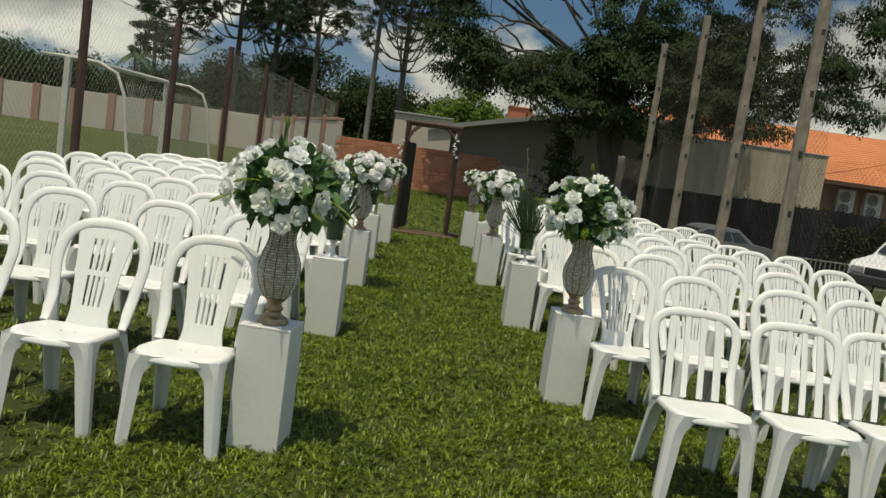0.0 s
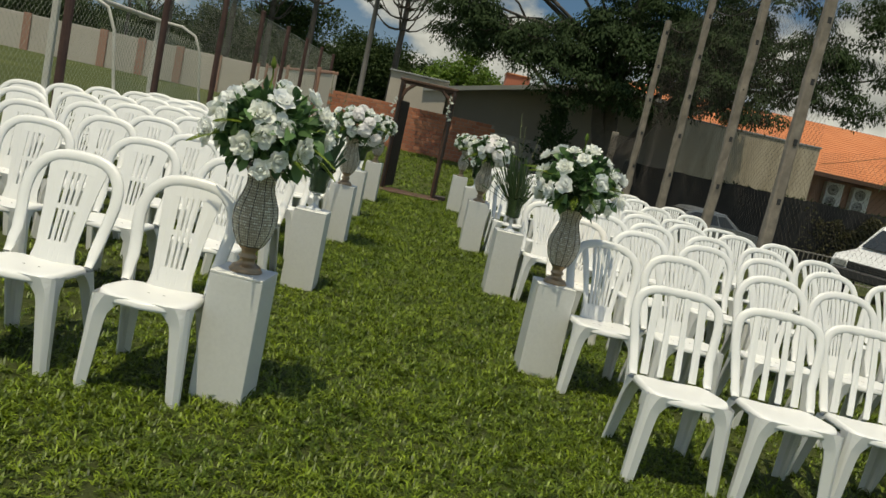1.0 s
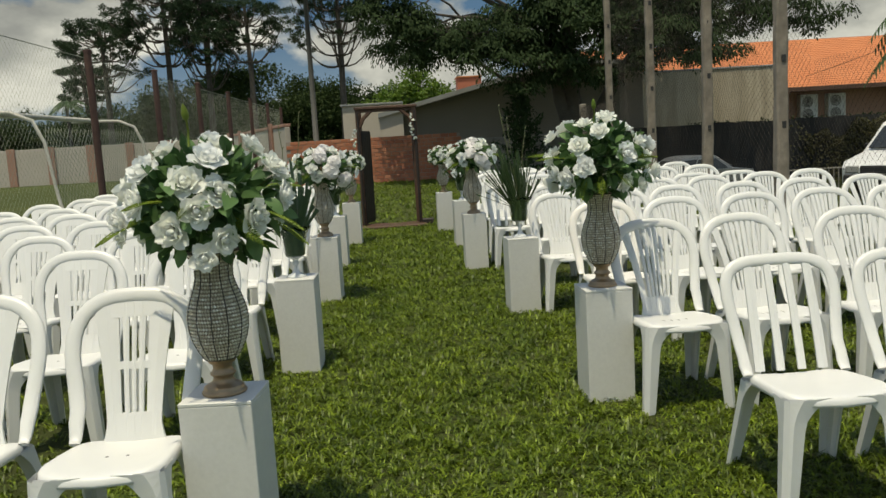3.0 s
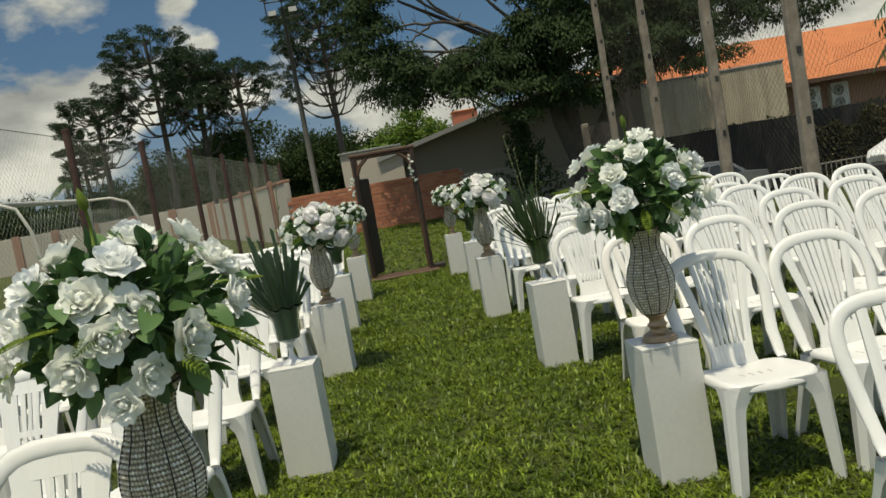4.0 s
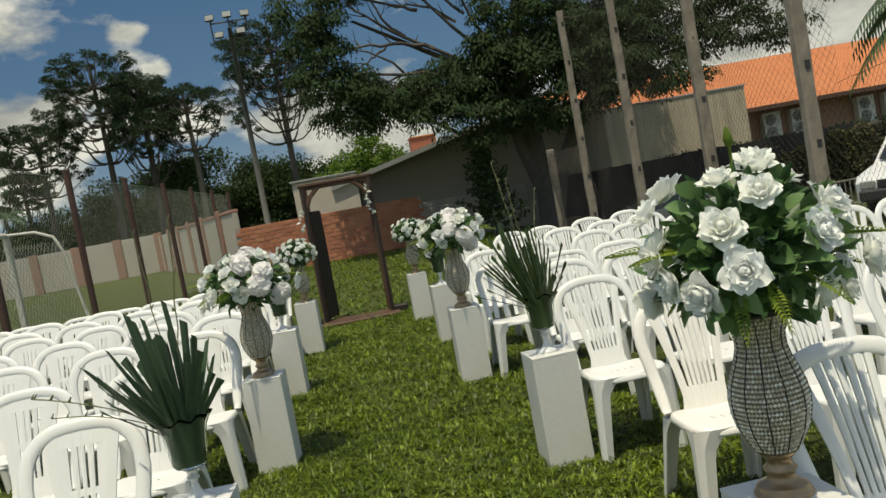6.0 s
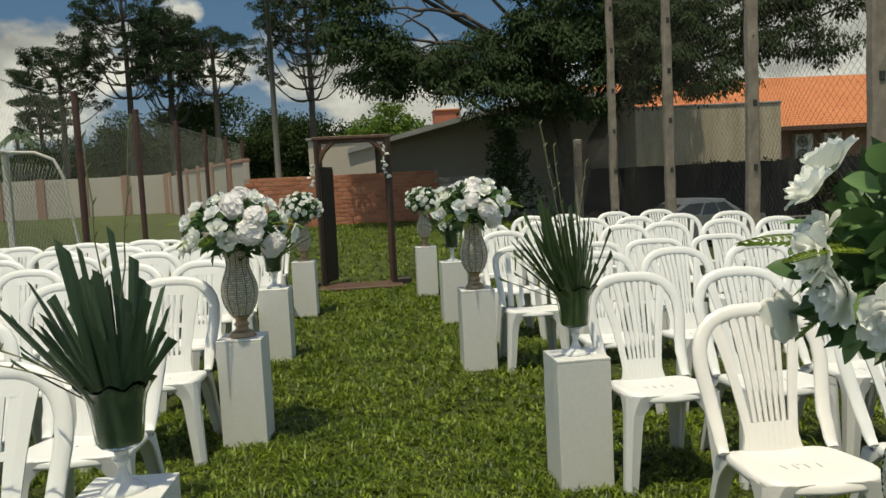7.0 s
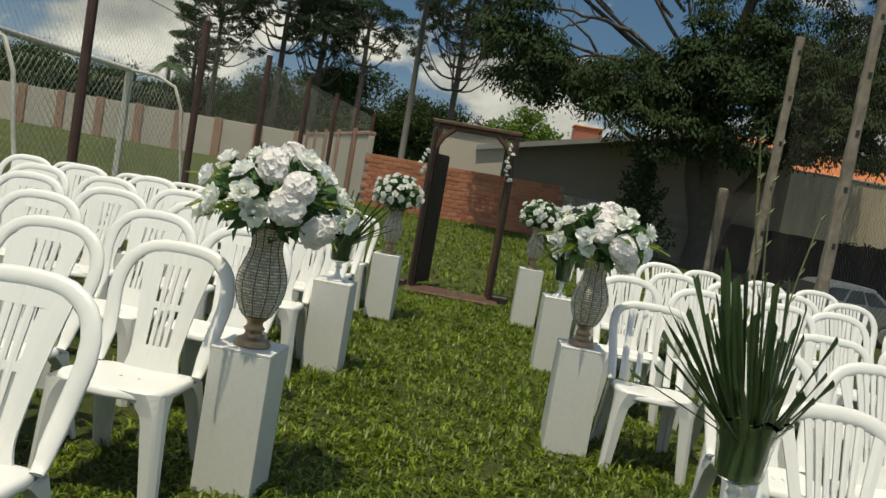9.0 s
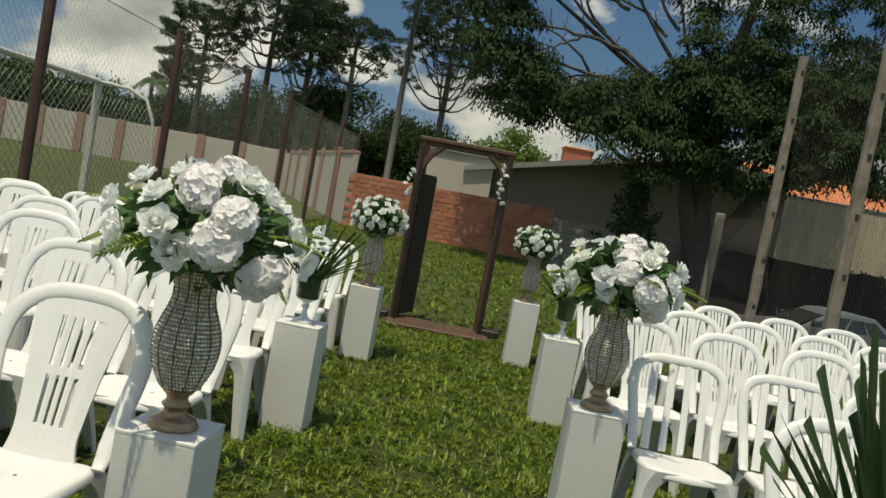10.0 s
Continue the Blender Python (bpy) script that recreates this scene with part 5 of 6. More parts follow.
def bouquet(x, y, z, kind, seed, size=1.0, loose=()):
    """A round arrangement; kind chooses the flowers."""
    rng = random.Random(seed)
    names = {"rose": "full round bouquet of white roses with glossy green leaves", "mixed": "round bouquet of white hydrangeas, roses and orchids with dark leaves", "small": "small round bouquet of little white roses"}
    b = thing("bouquet", pose(x, y, z), names[kind], "flowers", "aisle bouquets")
    rx, rz, zc = {"rose": (0.245, 0.205, 0.17), "mixed": (0.25, 0.165, 0.13), "small": (0.205, 0.155, 0.13)}[kind]
    rx, rz, zc = rx * size, rz * size, zc * size
    count = {"rose": 28, "mixed": 30, "small": 52}[kind]
    fs = {"rose": 1.02, "mixed": 0.98, "small": 0.62}[kind]

    def spot(k, n, zmin=-0.55):
        h = 1 - (1 - zmin) * (k + 0.5) / n
        a = k * 2.39996 + rng.uniform(-0.35, 0.35) + seed
        r = math.sqrt(max(0, 1 - h * h))
        return Vector((r * math.cos(a), r * math.sin(a), h))

    g = np.random.default_rng(seed)
    n = 420
    d = unit(g.normal(size=(n, 3)) + np.array([0, 0, 0.15]))
    c = d * g.uniform(0.25, 0.86, (n, 1)) * np.array([rx, rx, rz]) + np.array([0, 0, zc])
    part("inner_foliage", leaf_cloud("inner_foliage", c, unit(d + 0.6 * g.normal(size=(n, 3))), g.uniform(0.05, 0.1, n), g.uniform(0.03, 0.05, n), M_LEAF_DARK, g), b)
    for k in range(count):
        d = spot(k, count)
        jit = rng.uniform(0.93, 1.20)
        p = Vector((d.x * rx * jit, d.y * rx * jit, zc + d.z * rz * jit))
        face = (d + Vector((rng.uniform(-0.35, 0.35), rng.uniform(-0.35, 0.35), rng.uniform(-0.1, 0.35)))).normalized()
        q = face.to_track_quat("Z", "Y").to_matrix().to_4x4() @ pose(0, 0, 0, 0, 0, rng.uniform(0, 360))
        if kind == "mixed" and k % 4 == 0:
            part("hydrangea", rng.choice(HYDRANGEAS), b, Matrix.Translation(p * 0.95) @ q @ Matrix.Diagonal((rng.uniform(0.8, 1.1), rng.uniform(0.8, 1.1), rng.uniform(0.6, 0.85), 1)))
        elif kind == "mixed" and k % 5 == 3:
            part("orchid", ORCHID, b, Matrix.Translation(p * 1.06) @ q @ Matrix.Scale(rng.uniform(1.05, 1.3), 4))
        elif kind == "mixed" and k == 11:
            part("rose", ROSE_CREAM, b, Matrix.Translation(p) @ q, "pale yellow rose")
        else:
            me = rng.choice(ROSES_BLUE) if rng.random() < 0.3 else rng.choice(ROSES)
            part("rose", me, b, Matrix.Translation(p) @ q @ Matrix.Scale(fs * rng.uniform(0.85, 1.12), 4))
    for px, py, pz in loose:
        q = Vector((px, py, 0.02)).normalized().to_track_quat("Z", "Y").to_matrix().to_4x4()
        part("rose", rng.choice(ROSES), b, Matrix.Translation((px, py, pz)) @ q @ Matrix.Scale(0.86, 4))
    leaves = {"rose": 190, "mixed": 80, "small": 70}[kind]
    for k in range(leaves):
        d = spot(k, leaves, -0.85)
        deep = rng.uniform(0.55, 0.94) if kind == "rose" else 0.8
        p = Vector((d.x * rx * deep, d.y * rx * deep, zc + d.z * rz * deep))
        a = (d + Vector((rng.gauss(0, 0.5), rng.gauss(0, 0.5), rng.gauss(0, 0.4)))).normalized()
        q = a.to_track_quat("X", "Z").to_matrix().to_4x4() @ pose(0, 0, 0, rng.uniform(-60, 60), 0, 0)
        part("leaf", LEAVES[k % 2] if rng.random() < 0.68 else LEAVES[2], b, Matrix.Translation(p) @ q @ Matrix.Scale(rng.uniform(0.75, 1.15) * {"small": 0.8, "mixed": 1.0, "rose": 1.10}[kind], 4))
    if kind == "rose":
        s = Shape()
        s.tube([(0, 0, 0), (0.01, 0, 0.05), (0.012, 0, 0.09)], 0.004, 5)
        s.revolve([(0.001, 0.08), (0.011, 0.09), (0.013, 0.105), (0.008, 0.125), (0.001, 0.138)], 8, (0.012, 0, 0))
        part("bud", s.mesh("bud", M_FERN, True), b, pose(-0.03, -0.05, zc + rz * 0.95, 8, -6, 0), "closed yellow-green rose bud")
    if kind != "small":
        for k in range(11):
            a = 2 * math.pi * k / 11 + rng.uniform(-0.3, 0.3)
            low = rng.uniform(-0.55, 0.3)
            d = Vector((math.cos(a), math.sin(a), low)).normalized()
            q = d.to_track_quat("X", "Z").to_matrix().to_4x4() @ pose(0, 0, 0, rng.uniform(-40, 40), 0, 0)
            part("fern", FERN, b, Matrix.Translation((d.x * rx * 0.75, d.y * rx * 0.75, zc + d.z * rz * 0.7)) @ q @ Matrix.Scale(rng.uniform(0.8, 1.1), 4))
    return b


# ---- pedestals and vases ----
S_ = Shape()
S_.box((-0.123, -0.123, 0), (0.123, 0.123, 0.588), 0.003)
PEDESTAL = S_.mesh("body", M_PEDESTAL)
S_ = Shape()
S_.box((-0.1235, -0.1235, 0.588), (0.1235, 0.1235, 0.6), 0.002)
PEDESTAL_TOP = S_.mesh("top", M_PEDESTAL)
URN_PROFILE = [(0.055, 0.125), (0.072, 0.155), (0.088, 0.19), (0.097, 0.23), (0.099, 0.265), (0.094, 0.30), (0.082, 0.335), (0.068, 0.37), (0.060, 0.40), (0.060, 0.43), (0.066, 0.455), (0.078, 0.478), (0.088, 0.49)]


def profile_at(z):
    for (r0, z0), (r1, z1) in zip(URN_PROFILE, URN_PROFILE[1:]):
        if z0 <= z <= z1:
            return r0 + (r1 - r0) * (z - z0) / (z1 - z0)
    return URN_PROFILE[-1][0]


def bead_sheet():
    pts = []
    z = 0.13
    while z < 0.488:
        r = profile_at(z)
        n = int(2 * math.pi * r / 0.0098)
        pts += [(r * math.cos(t), r * math.sin(t), z) for t in (2 * math.pi * (k + 0.5 * (int(z * 1000) % 2)) / n for k in range(n))]
        z += 0.0122
    p = np.array(pts)
    q = 0.0064
    octa = np.array([(q, 0, 0), (-q, 0, 0), (0, q, 0), (0, -q, 0), (0, 0, q), (0, 0, -q)])
    co = p[:, None, :] + octa[None]
    return fast_mesh("bead_cover", co, 8, 6, [(0, 2, 4), (2, 1, 4), (1, 3, 4), (3, 0, 4), (2, 0, 5), (1, 2, 5), (3, 1, 5), (0, 3, 5)], M_BEAD, True)


def urn_parts():
    foot = Shape()
    foot.revolve([(0.0, 0.0), (0.074, 0.0), (0.077, 0.006), (0.072, 0.014), (0.066, 0.018), (0.068, 0.024), (0.060, 0.030), (0.046, 0.036), (0.036, 0.046), (0.034, 0.058), (0.042, 0.066), (0.044, 0.072), (0.036, 0.078),
                  (0.032, 0.088), (0.034, 0.100), (0.044, 0.108), (0.048, 0.114), (0.046, 0.122), (0.055, 0.128), (0.0, 0.128)], 28)
    ribs = Shape()
    for k in range(12):
        a = 2 * math.pi * k / 12
        ribs.tube([((r + 0.0035) * math.cos(a), (r + 0.0035) * math.sin(a), z) for r, z in URN_PROFILE], 0.0019, 5)
    for r, z in (URN_PROFILE[0], URN_PROFILE[-1]):
        ribs.tube([(r * math.cos(t), r * math.sin(t), z) for t in (2 * math.pi * k / 32 for k in range(33))], 0.004, 5, ref=(0, 0, 1))
    liner = Shape()
    liner.revolve([(0.0, 0.13)] + [(max(r - 0.010, 0.01), z) for r, z in URN_PROFILE], 28)
    return foot.mesh("foot", M_BRONZE, True), ribs.mesh("rib", M_RIB, True), liner.mesh("liner", M_LINER, True), bead_sheet()


URN = urn_parts()


def urn(x, y, k=1.0):
    u = thing("beaded_urn", pose(x, y, 0.6) @ Matrix.Scale(k, 4), "tall crystal-beaded wire urn with antique gold foot on white pedestal", "vase", "beaded urns")
    part("foot", URN[0], u, label="turned antique gold foot")
    part("wire_frame", URN[1], u)
    part("liner", URN[2], u)
    b = part("bead_cover", URN[3], u, label="rows of grey crystal beads")
    tagged(b, kind="stuff")


def ruffled(profile, sides=48, waves=9):
    """A turned glass wall whose lip is pinched into waves; profile rows: radius, height, ruffle."""
    s = Shape()
    s.grid([[((r + 0.006 * f * math.sin(waves * t)) * math.cos(t), (r + 0.006 * f * math.sin(waves * t)) * math.sin(t), z + 0.007 * f * math.cos(waves * t)) for t in (2 * math.pi * k / sides for k in range(sides))] for r, z, f in profile], True)
    return s


def glass_vase_meshes():
    foot = Shape()
    foot.revolve([(0.0, 0.0), (0.052, 0.0), (0.054, 0.004), (0.042, 0.012), (0.022, 0.024), (0.013, 0.042), (0.010, 0.058), (0.014, 0.068), (0.020, 0.076), (0.014, 0.084), (0.017, 0.096), (0.030, 0.103), (0.0, 0.104)], 28)
    bowl = ruffled([(0.002, 0.106, 0), (0.030, 0.106, 0), (0.046, 0.111, 0), (0.054, 0.122, 0), (0.058, 0.15, 0), (0.062, 0.19, 0), (0.068, 0.225, 0.2), (0.079, 0.252, 0.8), (0.089, 0.264, 1.0), (0.086, 0.265, 1.0), (0.075, 0.252, 0.8), (0.065, 0.225, 0.2), (0.059, 0.19, 0), (0.055, 0.15, 0), (0.051, 0.125, 0), (0.042, 0.116, 0), (0.002, 0.114, 0)])
    return foot.mesh("foot", M_MILKGLASS, True), bowl.mesh("bowl", M_GLASS, True)


GLASS = glass_vase_meshes()


def glass_vase(x, y):
    v = thing("glass_vase", pose(x, y, 0.6) @ Matrix.Scale(1.2, 4), "footed glass vase with a ruffled lip on a white pedestal", "vase", "glass vases")
    for name, me in zip(("foot", "bowl"), GLASS):
        part(name, me, v).visible_shadow = False


def leaf_wrap(plant, seed, material):
    """Broad leaves folded upright inside the bowl, hiding the stems."""
    rng = random.Random(seed)
    for ring, count, r0 in ((0, 13, 0.057), (1, 9, 0.044)):
        for k in range(count):
            a = 2 * math.pi * (k + rng.uniform(-0.25, 0.25)) / count
            half = 0.55 if ring == 0 else 0.7
            lean = rng.uniform(-0.25, 0.25)
            top = rng.uniform(0.140, 0.172)
            rows = []
            for i in range(6):
                t = i / 5
                r = (r0 + 0.016 * t * t) * (1 + rng.uniform(-0.03, 0.03))
                w = half * (0.9 if i < 5 else 0.35)
                rows.append([((r + 0.004 * (1 - u * u)) * math.cos(a + lean * t + u * w), (r + 0.004 * (1 - u * u)) * math.sin(a + lean * t + u * w), 0.040 + top * t) for u in (-1, -0.5, 0, 0.5, 1)])
            s = Shape()
            s.grid(rows)
            part("wrap_leaf", s.mesh("wrap_leaf", material, True), plant)


def sword_leaves(x, y, seed, count, width, reach, tall, cut, material, label, lean=0.0):
    """Stiff strap leaves standing in a glass vase and fanning out above its lip."""
    rng = random.Random(seed)
    plant = thing("leaf_fan", pose(x, y, 0.70), label, "foliage", "leaf fans")
    for k in range(count):
        a = rng.uniform(0, 2 * math.pi)
        spread = rng.uniform(0.05, 1.0) ** 1.15 * reach
        foot_r = rng.uniform(0.010, 0.040)
        h = tall * rng.uniform(0.55, 1.04) * (1 - 0.30 * spread / max(reach, 0.01))
        dx, dy = spread * math.cos(a) + lean, spread * math.sin(a) * 0.75
        w = width * rng.uniform(0.7, 1.2)
        s = Shape()
        face = a + math.pi / 2 + rng.uniform(-0.9, 0.9)
        side = Vector((math.cos(face), math.sin(face), 0))
        if abs(side.x) < 0.45:
            side = Vector((0.8, 0.6 * (1 if side.y > 0 else -1), 0))
        rows = []
        for i in range(7):
            t = i / 6
            z = 0.05 + (h - 0.05) * t
            rise = min(z / 0.20, 1.0)
            root = foot_r * (0.8 + 0.95 * rise)
            fan = max(0.0, (z - 0.14) / max(h - 0.14, 0.05)) ** 1.05
            c = Vector((root * math.cos(a) + dx * fan, root * math.sin(a) + dy * fan, z))
            ww = w * (0.75 + 0.45 * min(t * 1.6, 1) * (1 if cut else (1.02 - t) * 1.2)) * 0.5
            n_ = Vector((-side.y, side.x, 0)) * ww * 0.35
            slant = Vector((0, 0, 0.010 if cut and i == 6 else 0.0))
            rows.append([c - side * ww + n_ + slant, c, c + side * ww + n_ - slant])
        s.grid(rows)
        part("blade", s.mesh("blade", material), plant)
    leaf_wrap(plant, seed + 50, material)
    return plant


def stalks(plant, seed, count, length, ways):
    rng = random.Random(seed)
    for k in range(count):
        dx, dy, dz = ways[k % len(ways)]
        s = Shape()
        pts = [(dx * t + rng.uniform(-0.006, 0.006), dy * t, 0.15 + dz * t - 0.12 * t * t * (abs(dx) > 0.3)) for t in (i / 8 for i in range(9))]
        s.tube(pts, 0.0022, 4)
        for i in (5, 6, 7, 8):
            p = Vector(pts[i])
            s.tube([p, p + Vector((0.012, 0, 0.018))], [0.004, 0.001], 4)
        part("seed_stalk", s.mesh("seed_stalk", M_STEM), plant)


PEDESTALS = {"L1": (-0.693, 3.955), "L2": (-0.745, 6.48), "L3": (-0.765, 8.85), "L4": (-0.83, 11.02), "L5": (-0.765, 13.26),
             "R1": (0.985, 5.46), "R2": (0.89, 7.83), "R3": (0.73, 10.26), "R4": (0.76, 12.33), "R5": (0.62, 14.31)}


TURNS = {"L1": -5, "L2": -2, "L3": -3, "L4": -2, "L5": -2, "R1": 2, "R2": 3, "R3": 1, "R4": 2, "R5": 1}


LOOSE = {"L1": ((-0.285, -0.06, 0.14), (-0.24, -0.15, 0.10), (0.03, -0.235, 0.02)), "R1": ((0.19, -0.12, 0.05),), "L3": ((-0.28, -0.06, 0.03),)}


def build_aisle():
    for i, (k, (x, y)) in enumerate(PEDESTALS.items()):
        ob = thing("pedestal", pose(x, y, 0, 0, 0, TURNS[k]), "plain white painted square pedestal standing on the grass", "pedestal", "aisle pedestals")
        part("body", PEDESTAL, ob)
        part("top", PEDESTAL_TOP, ob)
    for k, kind, size in (("L1", "rose", 1.0), ("R1", "rose", 1.0), ("L3", "mixed", 1.04), ("R3", "mixed", 1.0), ("L5", "small", 1.0), ("R5", "small", 0.95)):
        x, y = PEDESTALS[k]
        scale = 1.0 if kind != "small" else 0.9
        urn(x, y, scale)
        bouquet(x, y, 0.6 + 0.475 * scale, kind, sum(map(ord, k)), size, LOOSE.get(k, ()))
    for k in ("L2", "R2", "L4", "R4"):
        glass_vase(*PEDESTALS[k])
    p = sword_leaves(*PEDESTALS["L2"], 3, 70, 0.0205, 0.225, 0.64, True, M_SWORD, "fan of dark green strap leaves with cut tips", -0.05)
    stalks(p, 5, 5, 0.4, [(-0.5, 0.02, 0.35), (-0.42, -0.05, 0.28), (0.1, 0.0, 0.78), (-0.05, 0.05, 0.75)])
    p = sword_leaves(*PEDESTALS["R2"], 6, 84, 0.0120, 0.22, 0.64, True, M_REED, "upright bunch of narrow green reed leaves in a vase", -0.07)
    stalks(p, 7, 4, 0.5, [(-0.12, 0, 0.8), (0.08, 0.03, 0.62), (-0.06, 0.02, 0.7)])
    for k, sd in (("L4", 8), ("R4", 9)):
        x, y = PEDESTALS[k]
        p = sword_leaves(x, y, sd, 40, 0.020, 0.24, 0.52, False, M_REED, "loose green leaves and white petals in a glass vase", 0.08 if k == "L4" else 0.0)
        rng = random.Random(sd)
        for j in range(7):
            part("orchid", ORCHID if j % 2 else ROSES_BLUE[0], p, pose(rng.uniform(-0.16, 0.16), rng.uniform(-0.12, 0.1), rng.uniform(0.22, 0.42), rng.uniform(30, 100), 0, rng.uniform(-60, 60)))
        for j in range(22):
            a = rng.uniform(0, 6.28)
            d = Vector((math.cos(a), math.sin(a), rng.uniform(-0.3, 0.8))).normalized()
            part("leaf", LEAVES[j % 3], p, Matrix.Translation((0.09 * d.x, 0.09 * d.y, 0.3 + 0.08 * d.z)) @ d.to_track_quat("X", "Z").to_matrix().to_4x4())


# ---- chairs ----
def back_y(z, kind):
    """How the back leans: y of the back at height z."""
    t = (z - 0.42) / 0.5
    return 0.385 + 0.14 * t + 0.03 * t * t


def seat_ring(f, grow, dz):
    """One ring of the seat: f of the way out, grown by a hem, lowered by dz."""
    row = []
    for k in range(36):
        a = 2 * math.pi * k / 36
        ca, sa = math.cos(a), math.sin(a)
        u, v = math.copysign(abs(ca) ** 0.42, ca) * f, math.copysign(abs(sa) ** 0.42, sa) * f
        x = u * (0.196 - 0.014 * v) + grow * ca
        y = 0.200 + v * 0.207 - 0.016 * (1 - u * u) * max(0, -v) + grow * sa
        z = 0.442 - 0.020 * v - 0.021 * (1 - u * u) * (1 - 0.35 * v * v) - 0.012 * max(0, -v) ** 4 - dz
        row.append((x, y, z))
    return row


def chair_seat():
    """A dished seat with rounded corners and a turned-down hem."""
    s = Shape()
    s.grid([seat_ring(f, g, d) for f, g, d in ((0.02, 0, 0), (0.3, 0, 0), (0.6, 0, 0), (0.85, 0, 0), (0.95, 0, 0.001), (1.0, 0, 0.005), (1.0, 0.006, 0.013), (1.0, 0.009, 0.024), (1.0, 0.010, 0.034), (1.0, 0.004, 0.035), (0.98, 0.0, 0.022), (0.6, 0, 0.012), (0.02, 0, 0.012))], True)
    return s.mesh("seat", M_PLASTIC, True)


def chair_leg(front):
    """A ridged angle-section leg, wide at the seat and splayed outwards."""
    s = Shape()
    y0, y1 = (-0.022, -0.034) if front else (0.40, 0.515)
    turn = 1 if front else -1
    rows = []
    for i in range(11):
        t = (i / 10) ** 1.4
        x = 0.212 + 0.022 * t - (0 if front else 0.006)
        y = y0 + (y1 - y0) * t
        z = (0.436 if front else 0.402) * (1 - t)
        a = 0.082 - 0.026 * t + 0.085 * max(0, 1 - t / 0.24) ** 2
        b = 0.060 - 0.018 * t + 0.05 * max(0, 1 - t / 0.24) ** 2
        k = 0.010
        rows.append([(x - 0.014, y - 0.003 * turn, z), (x - a * 0.36, y - 0.010 * turn, z), (x - a * 0.62, y - 0.004 * turn, z), (x - a, y + 0.003 * turn, z), (x - a, y + k * turn, z), (x - a * 0.45, y + 0.004 * turn, z), (x - k - 0.006, y + (k + 0.006) * turn, z), (x - k, y + b * turn, z), (x - 0.001, y + b * turn, z), (x, y + 0.012 * turn, z)])
    s.grid(rows, True)
    s.add(rows[-1], [tuple(range(10))])
    return s.mesh("leg", M_PLASTIC, False)


def chair_frame(kind, material):
    """The bent rim of the back, running forward along the seat's edges."""
    top, square = {"slot": (0.935, 0.72), "fan": (0.915, 0.74), "bar": (0.875, 0.55)}[kind]
    half, zs = 0.222, 0.715
    side = [(0.196, 0.335, 0.424), (0.196, 0.352, 0.438), (0.197, 0.366, 0.458), (0.198, 0.380, 0.488), (0.199, back_y(0.53, kind) - 0.006, 0.53), (0.209, back_y(0.61, kind), 0.61), (0.219, back_y(0.68, kind), 0.68)]
    wide = {"slot": 0.030, "fan": 0.028, "bar": 0.025}[kind]
    rad = [0.020, 0.023, 0.025, wide - 0.002, wide, wide, wide]
    pts = [(-x, y, z) for x, y, z in side]
    k = 15
    for i in range(k):
        a = math.pi * i / (k - 1)
        x = -half * math.copysign(abs(math.cos(a)) ** square, math.cos(a))
        z = zs + (top - 0.024 - zs) * max(0.0, math.sin(a)) ** (0.62 if kind == "bar" else 0.82)
        pts.append((x, back_y(z, kind), z))
    pts += [(x, y, z) for x, y, z in reversed(side)]
    s = Shape()
    s.tube(pts, rad + [wide] * k + rad[::-1], 10, 0.45, ref=(0, 0.94, -0.33))
    return s.mesh("back_frame", material, True)


def slat_mesh(x0, x1, w0, w1, z1, kind, material, z0=0.425):
    s = Shape()
    rows = []
    for i in range(7):
        t = i / 6
        z = z0 + (z1 - z0) * t
        x = x0 + (x1 - x0) * t ** 1.5
        w = w0 + (w1 - w0) * t ** 1.7
        y = back_y(z, kind) - 0.004
        rows.append([(x - w, y, z), (x, y - 0.003, z), (x + w, y, z)])
    s.slab(rows, (0, 0.009, 0))
    return s.mesh("slat", material)


def arch_z(x, kind):
    top = {"slot": 0.935, "fan": 0.915, "bar": 0.875}[kind]
    u = min(abs(x) / 0.222, 1)
    return 0.715 + (top - 0.715) * (1 - u ** (2.4 if kind != "bar" else 4)) ** 0.5 - 0.022


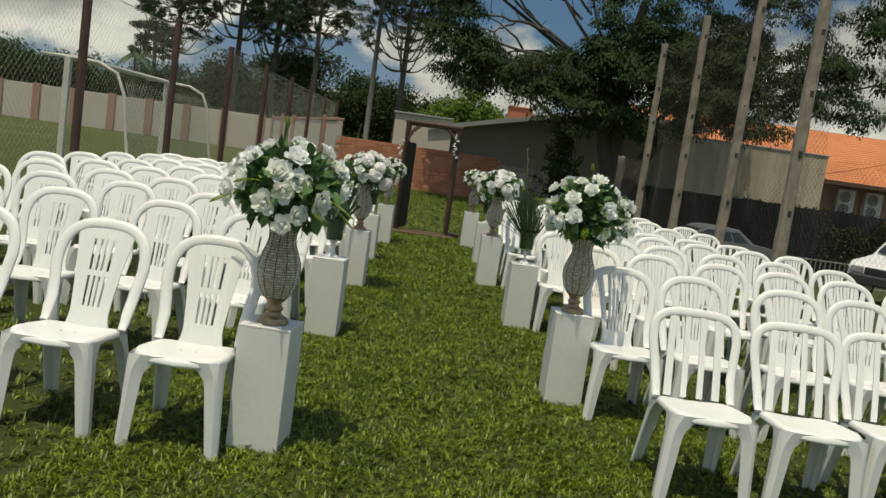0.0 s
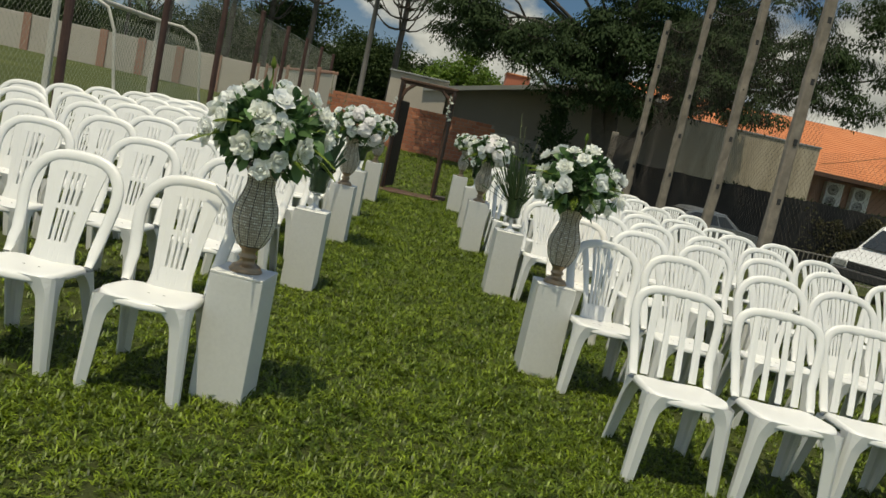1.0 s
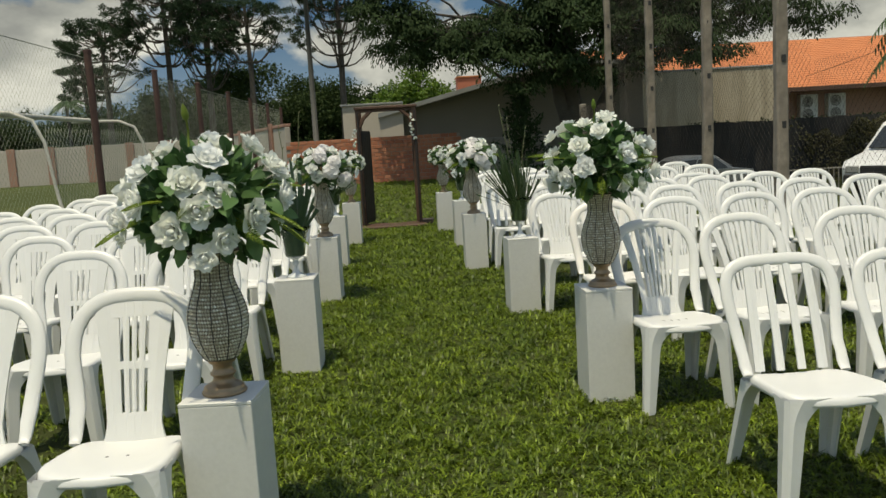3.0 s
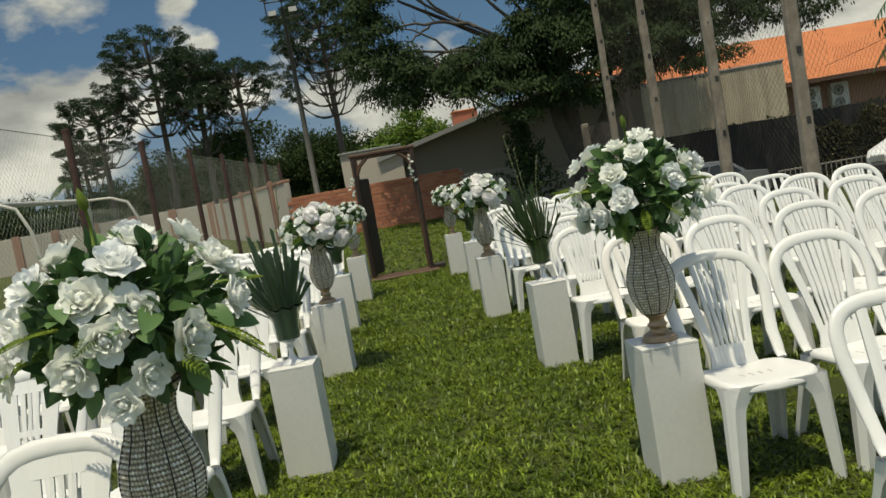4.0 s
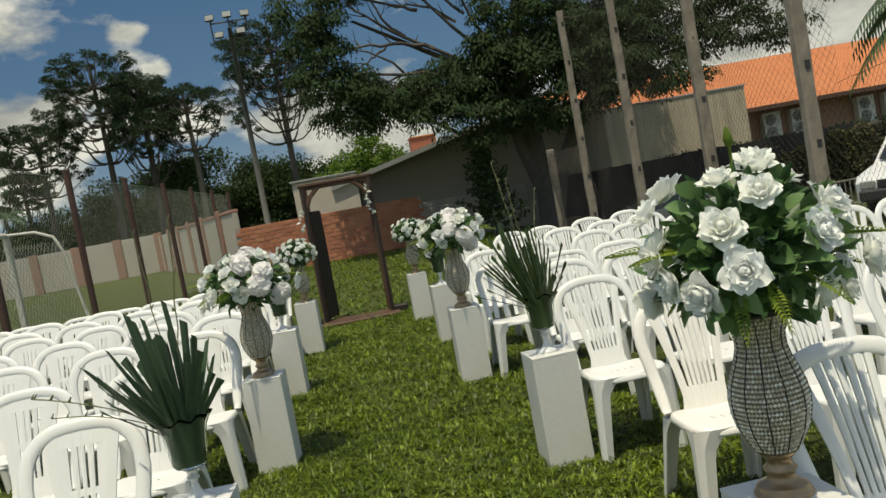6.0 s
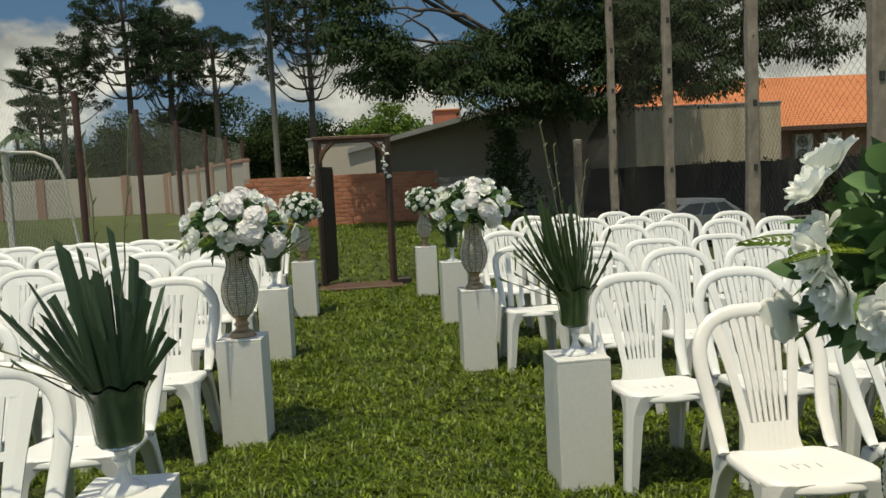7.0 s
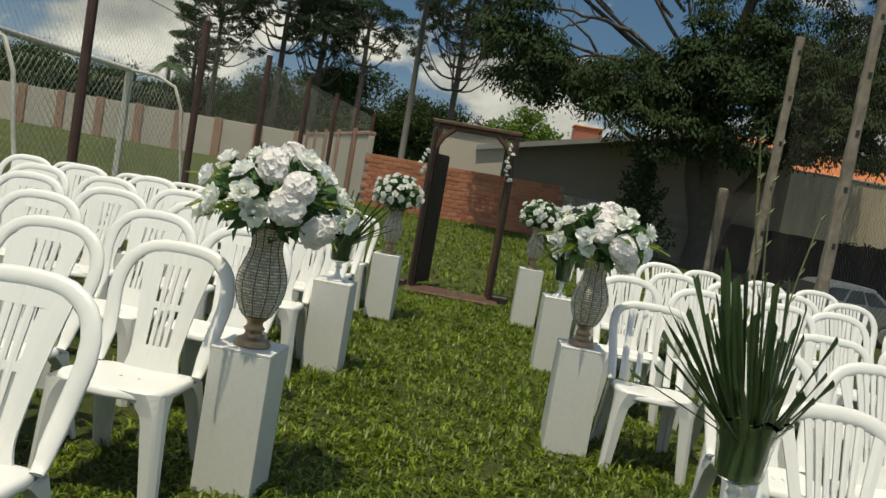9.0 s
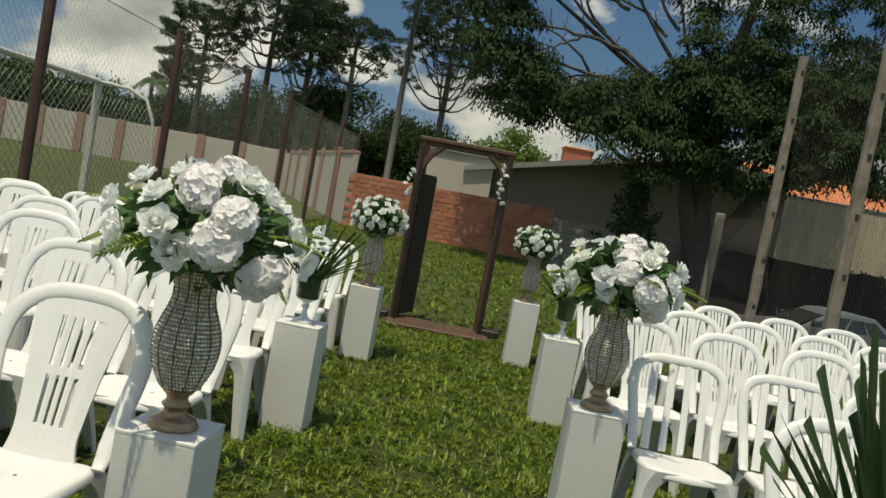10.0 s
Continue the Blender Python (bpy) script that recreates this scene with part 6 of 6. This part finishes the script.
def build_chair(kind, material):
    names = {"slot": "white plastic stacking chair with a slotted fan back on grass", "fan": "white plastic stacking chair with thin fanned back slats on grass", "bar": "white plastic stacking chair with four upright back bars on grass"}
    label = names[kind] if material is M_PLASTIC else "cream-tinted plastic stacking chair with thin fanned back slats on grass"
    c = thing("plastic_chair", pose(0, -40, -10), label, "chair", "ceremony chairs")
    seat = SEATS[material.name]
    part("seat", seat[0], c)
    part("back_frame", chair_frame(kind, material), c)
    for m, me in (((1, 1, 1), seat[1]), ((-1, 1, 1), seat[1]), ((1, 1, 1), seat[2]), ((-1, 1, 1), seat[2])):
        part("leg", me, c, Matrix.Diagonal((*m, 1)))
    s = Shape()
    if kind == "slot":
        s.revolve([(0.0, 0.001), (0.006, 0.001), (0.006, -0.004)], 10)
        for x in (-0.035, 0.035):
            part("drain_hole", s.mesh("drain_hole", M_BLACK), c, pose(x, 0.19, 0.4225))
    elif kind == "fan":
        s.box((-0.0020, -0.026, 0), (0.0020, 0.026, 0.0010))
        slit = s.mesh("drain_slit", M_GREYBLOCK)
        for x in (-0.06, -0.02, 0.02, 0.06):
            part("drain_slit", slit, c, pose(x, 0.17, 0.4237 + 0.45 * x * x, -5.5, 0, -x * 90))
    if kind == "slot":
        rows = [(-0.069, -0.104, 0.026, 0.0455), (-0.0245, -0.033, 0.0082, 0.0135), (0.0, 0.0, 0.0075, 0.0095), (0.0245, 0.033, 0.0082, 0.0135), (0.069, 0.104, 0.026, 0.0455)]
    elif kind == "fan":
        rows = [(-0.080, -0.150, 0.016, 0.022), (-0.0505, -0.083, 0.0074, 0.0125), (-0.030, -0.049, 0.0072, 0.012), (-0.010, -0.016, 0.0070, 0.0115), (0.010, 0.017, 0.0070, 0.0115), (0.030, 0.050, 0.0072, 0.012), (0.0505, 0.084, 0.0074, 0.0125), (0.080, 0.150, 0.016, 0.022)]
    else:
        rows = [(-0.128, -0.122, 0.020, 0.017), (-0.043, -0.040, 0.016, 0.014), (0.043, 0.040, 0.016, 0.014), (0.128, 0.122, 0.020, 0.017)]
    for x0, x1, w0, w1 in rows:
        part("slat", slat_mesh(x0, x1, w0, w1, arch_z(x1, kind), kind, material), c)
    if kind != "bar":
        s = Shape()
        s.slab([[(x, back_y(z, kind) - 0.006, z) for x in (-w, -w / 2, 0, w / 2, w)] for z, w in ((0.405, 0.112), (0.43, 0.104), (0.46, 0.0985), (0.505, 0.0955))], (0, 0.012, 0))
        part("back_panel", s.mesh("back_panel", material), c)
        if kind == "slot":
            s = Shape()
            s.slab([[(x, back_y(z, kind) - 0.005, z) for x in (-0.06, 0, 0.06)] for z in (0.655, 0.68)], (0, 0.010, 0))
            part("back_bridge", s.mesh("back_bridge", material), c)
            s = Shape()
            s.slab([[(x, back_y(z, kind) - 0.006, z) for x, z in ((u * 0.030 * k, 0.835 + (arch_z(u * 0.03, kind) - 0.835) * k2) for u in (-4, -2, 0, 2, 4))] for k, k2 in ((0.86, 0.0), (0.93, 0.5), (1.0, 1.0))], (0, 0.012, 0))
            part("back_crest", s.mesh("back_crest", material), c)
    return c


def tinted(me, material):
    m = me.copy()
    m.materials[0] = material
    return m


SEATS = {M_PLASTIC.name: (chair_seat(), chair_leg(True), chair_leg(False))}
SEATS[M_PLASTIC_WARM.name] = tuple(tinted(me, M_PLASTIC_WARM) for me in SEATS[M_PLASTIC.name])

# front-leg line y, first seat's centre x, pitch, seats, back
ROWS_LEFT = [(3.70, -1.055, 0.62, 5, "slot"), (5.10, -1.18, 0.63, 5, "slot"), (6.20, -1.19, 0.62, 6, "slot"), (7.35, -1.21, 0.62, 6, "slot"), (8.50, -1.185, 0.61, 6, "slot"),
             (9.55, -1.20, 0.60, 6, "slot"), (10.60, -1.20, 0.60, 6, "slot"), (11.50, -1.16, 0.58, 6, "slot"), (12.40, -1.20, 0.58, 6, "slot"), (13.35, -1.20, 0.58, 6, "bar")]
ROWS_RIGHT = [(3.92, 1.46, 0.50, 6, "bar"), (5.13, 1.32, 0.54, 6, "fan"), (6.53, 1.36, 0.54, 6, "warm"), (7.64, 1.27, 0.53, 6, "fan"), (8.80, 1.40, 0.53, 6, "fan"),
              (10.02, 1.14, 0.53, 6, "bar"), (11.15, 1.20, 0.52, 6, "fan"), (12.35, 1.22, 0.52, 6, "fan"), (13.45, 1.30, 0.52, 5, "fan")]


def build_chairs():
    rng = random.Random(17)
    models = {"slot": build_chair("slot", M_PLASTIC), "fan": build_chair("fan", M_PLASTIC), "bar": build_chair("bar", M_PLASTIC), "warm": build_chair("fan", M_PLASTIC_WARM)}
    used = set()
    for rows, way in ((ROWS_LEFT, -1), (ROWS_RIGHT, 1)):
        for y, x0, pitch, n, kind in rows:
            for i in range(n):
                k = kind if not (kind == "warm" and i > 0) else "fan"
                first = i == 0
                m = pose(x0 + way * pitch * i + (0 if first else rng.uniform(-0.03, 0.03)), y + (0 if first else rng.uniform(-0.06, 0.06)), 0, 0, 0, rng.uniform(-2, 2) if first else rng.uniform(-5, 5))
                if way < 0 and 7 < y < 13:
                    m = m @ Matrix.Diagonal((1.08, 1, 1, 1))
                if k in used:
                    copy_thing(models[k], m)
                else:
                    models[k].matrix_basis = m
                    used.add(k)


build_gate()
build_aisle()
build_chairs()
build_ivy()
build_brick_wall()
build_grass()
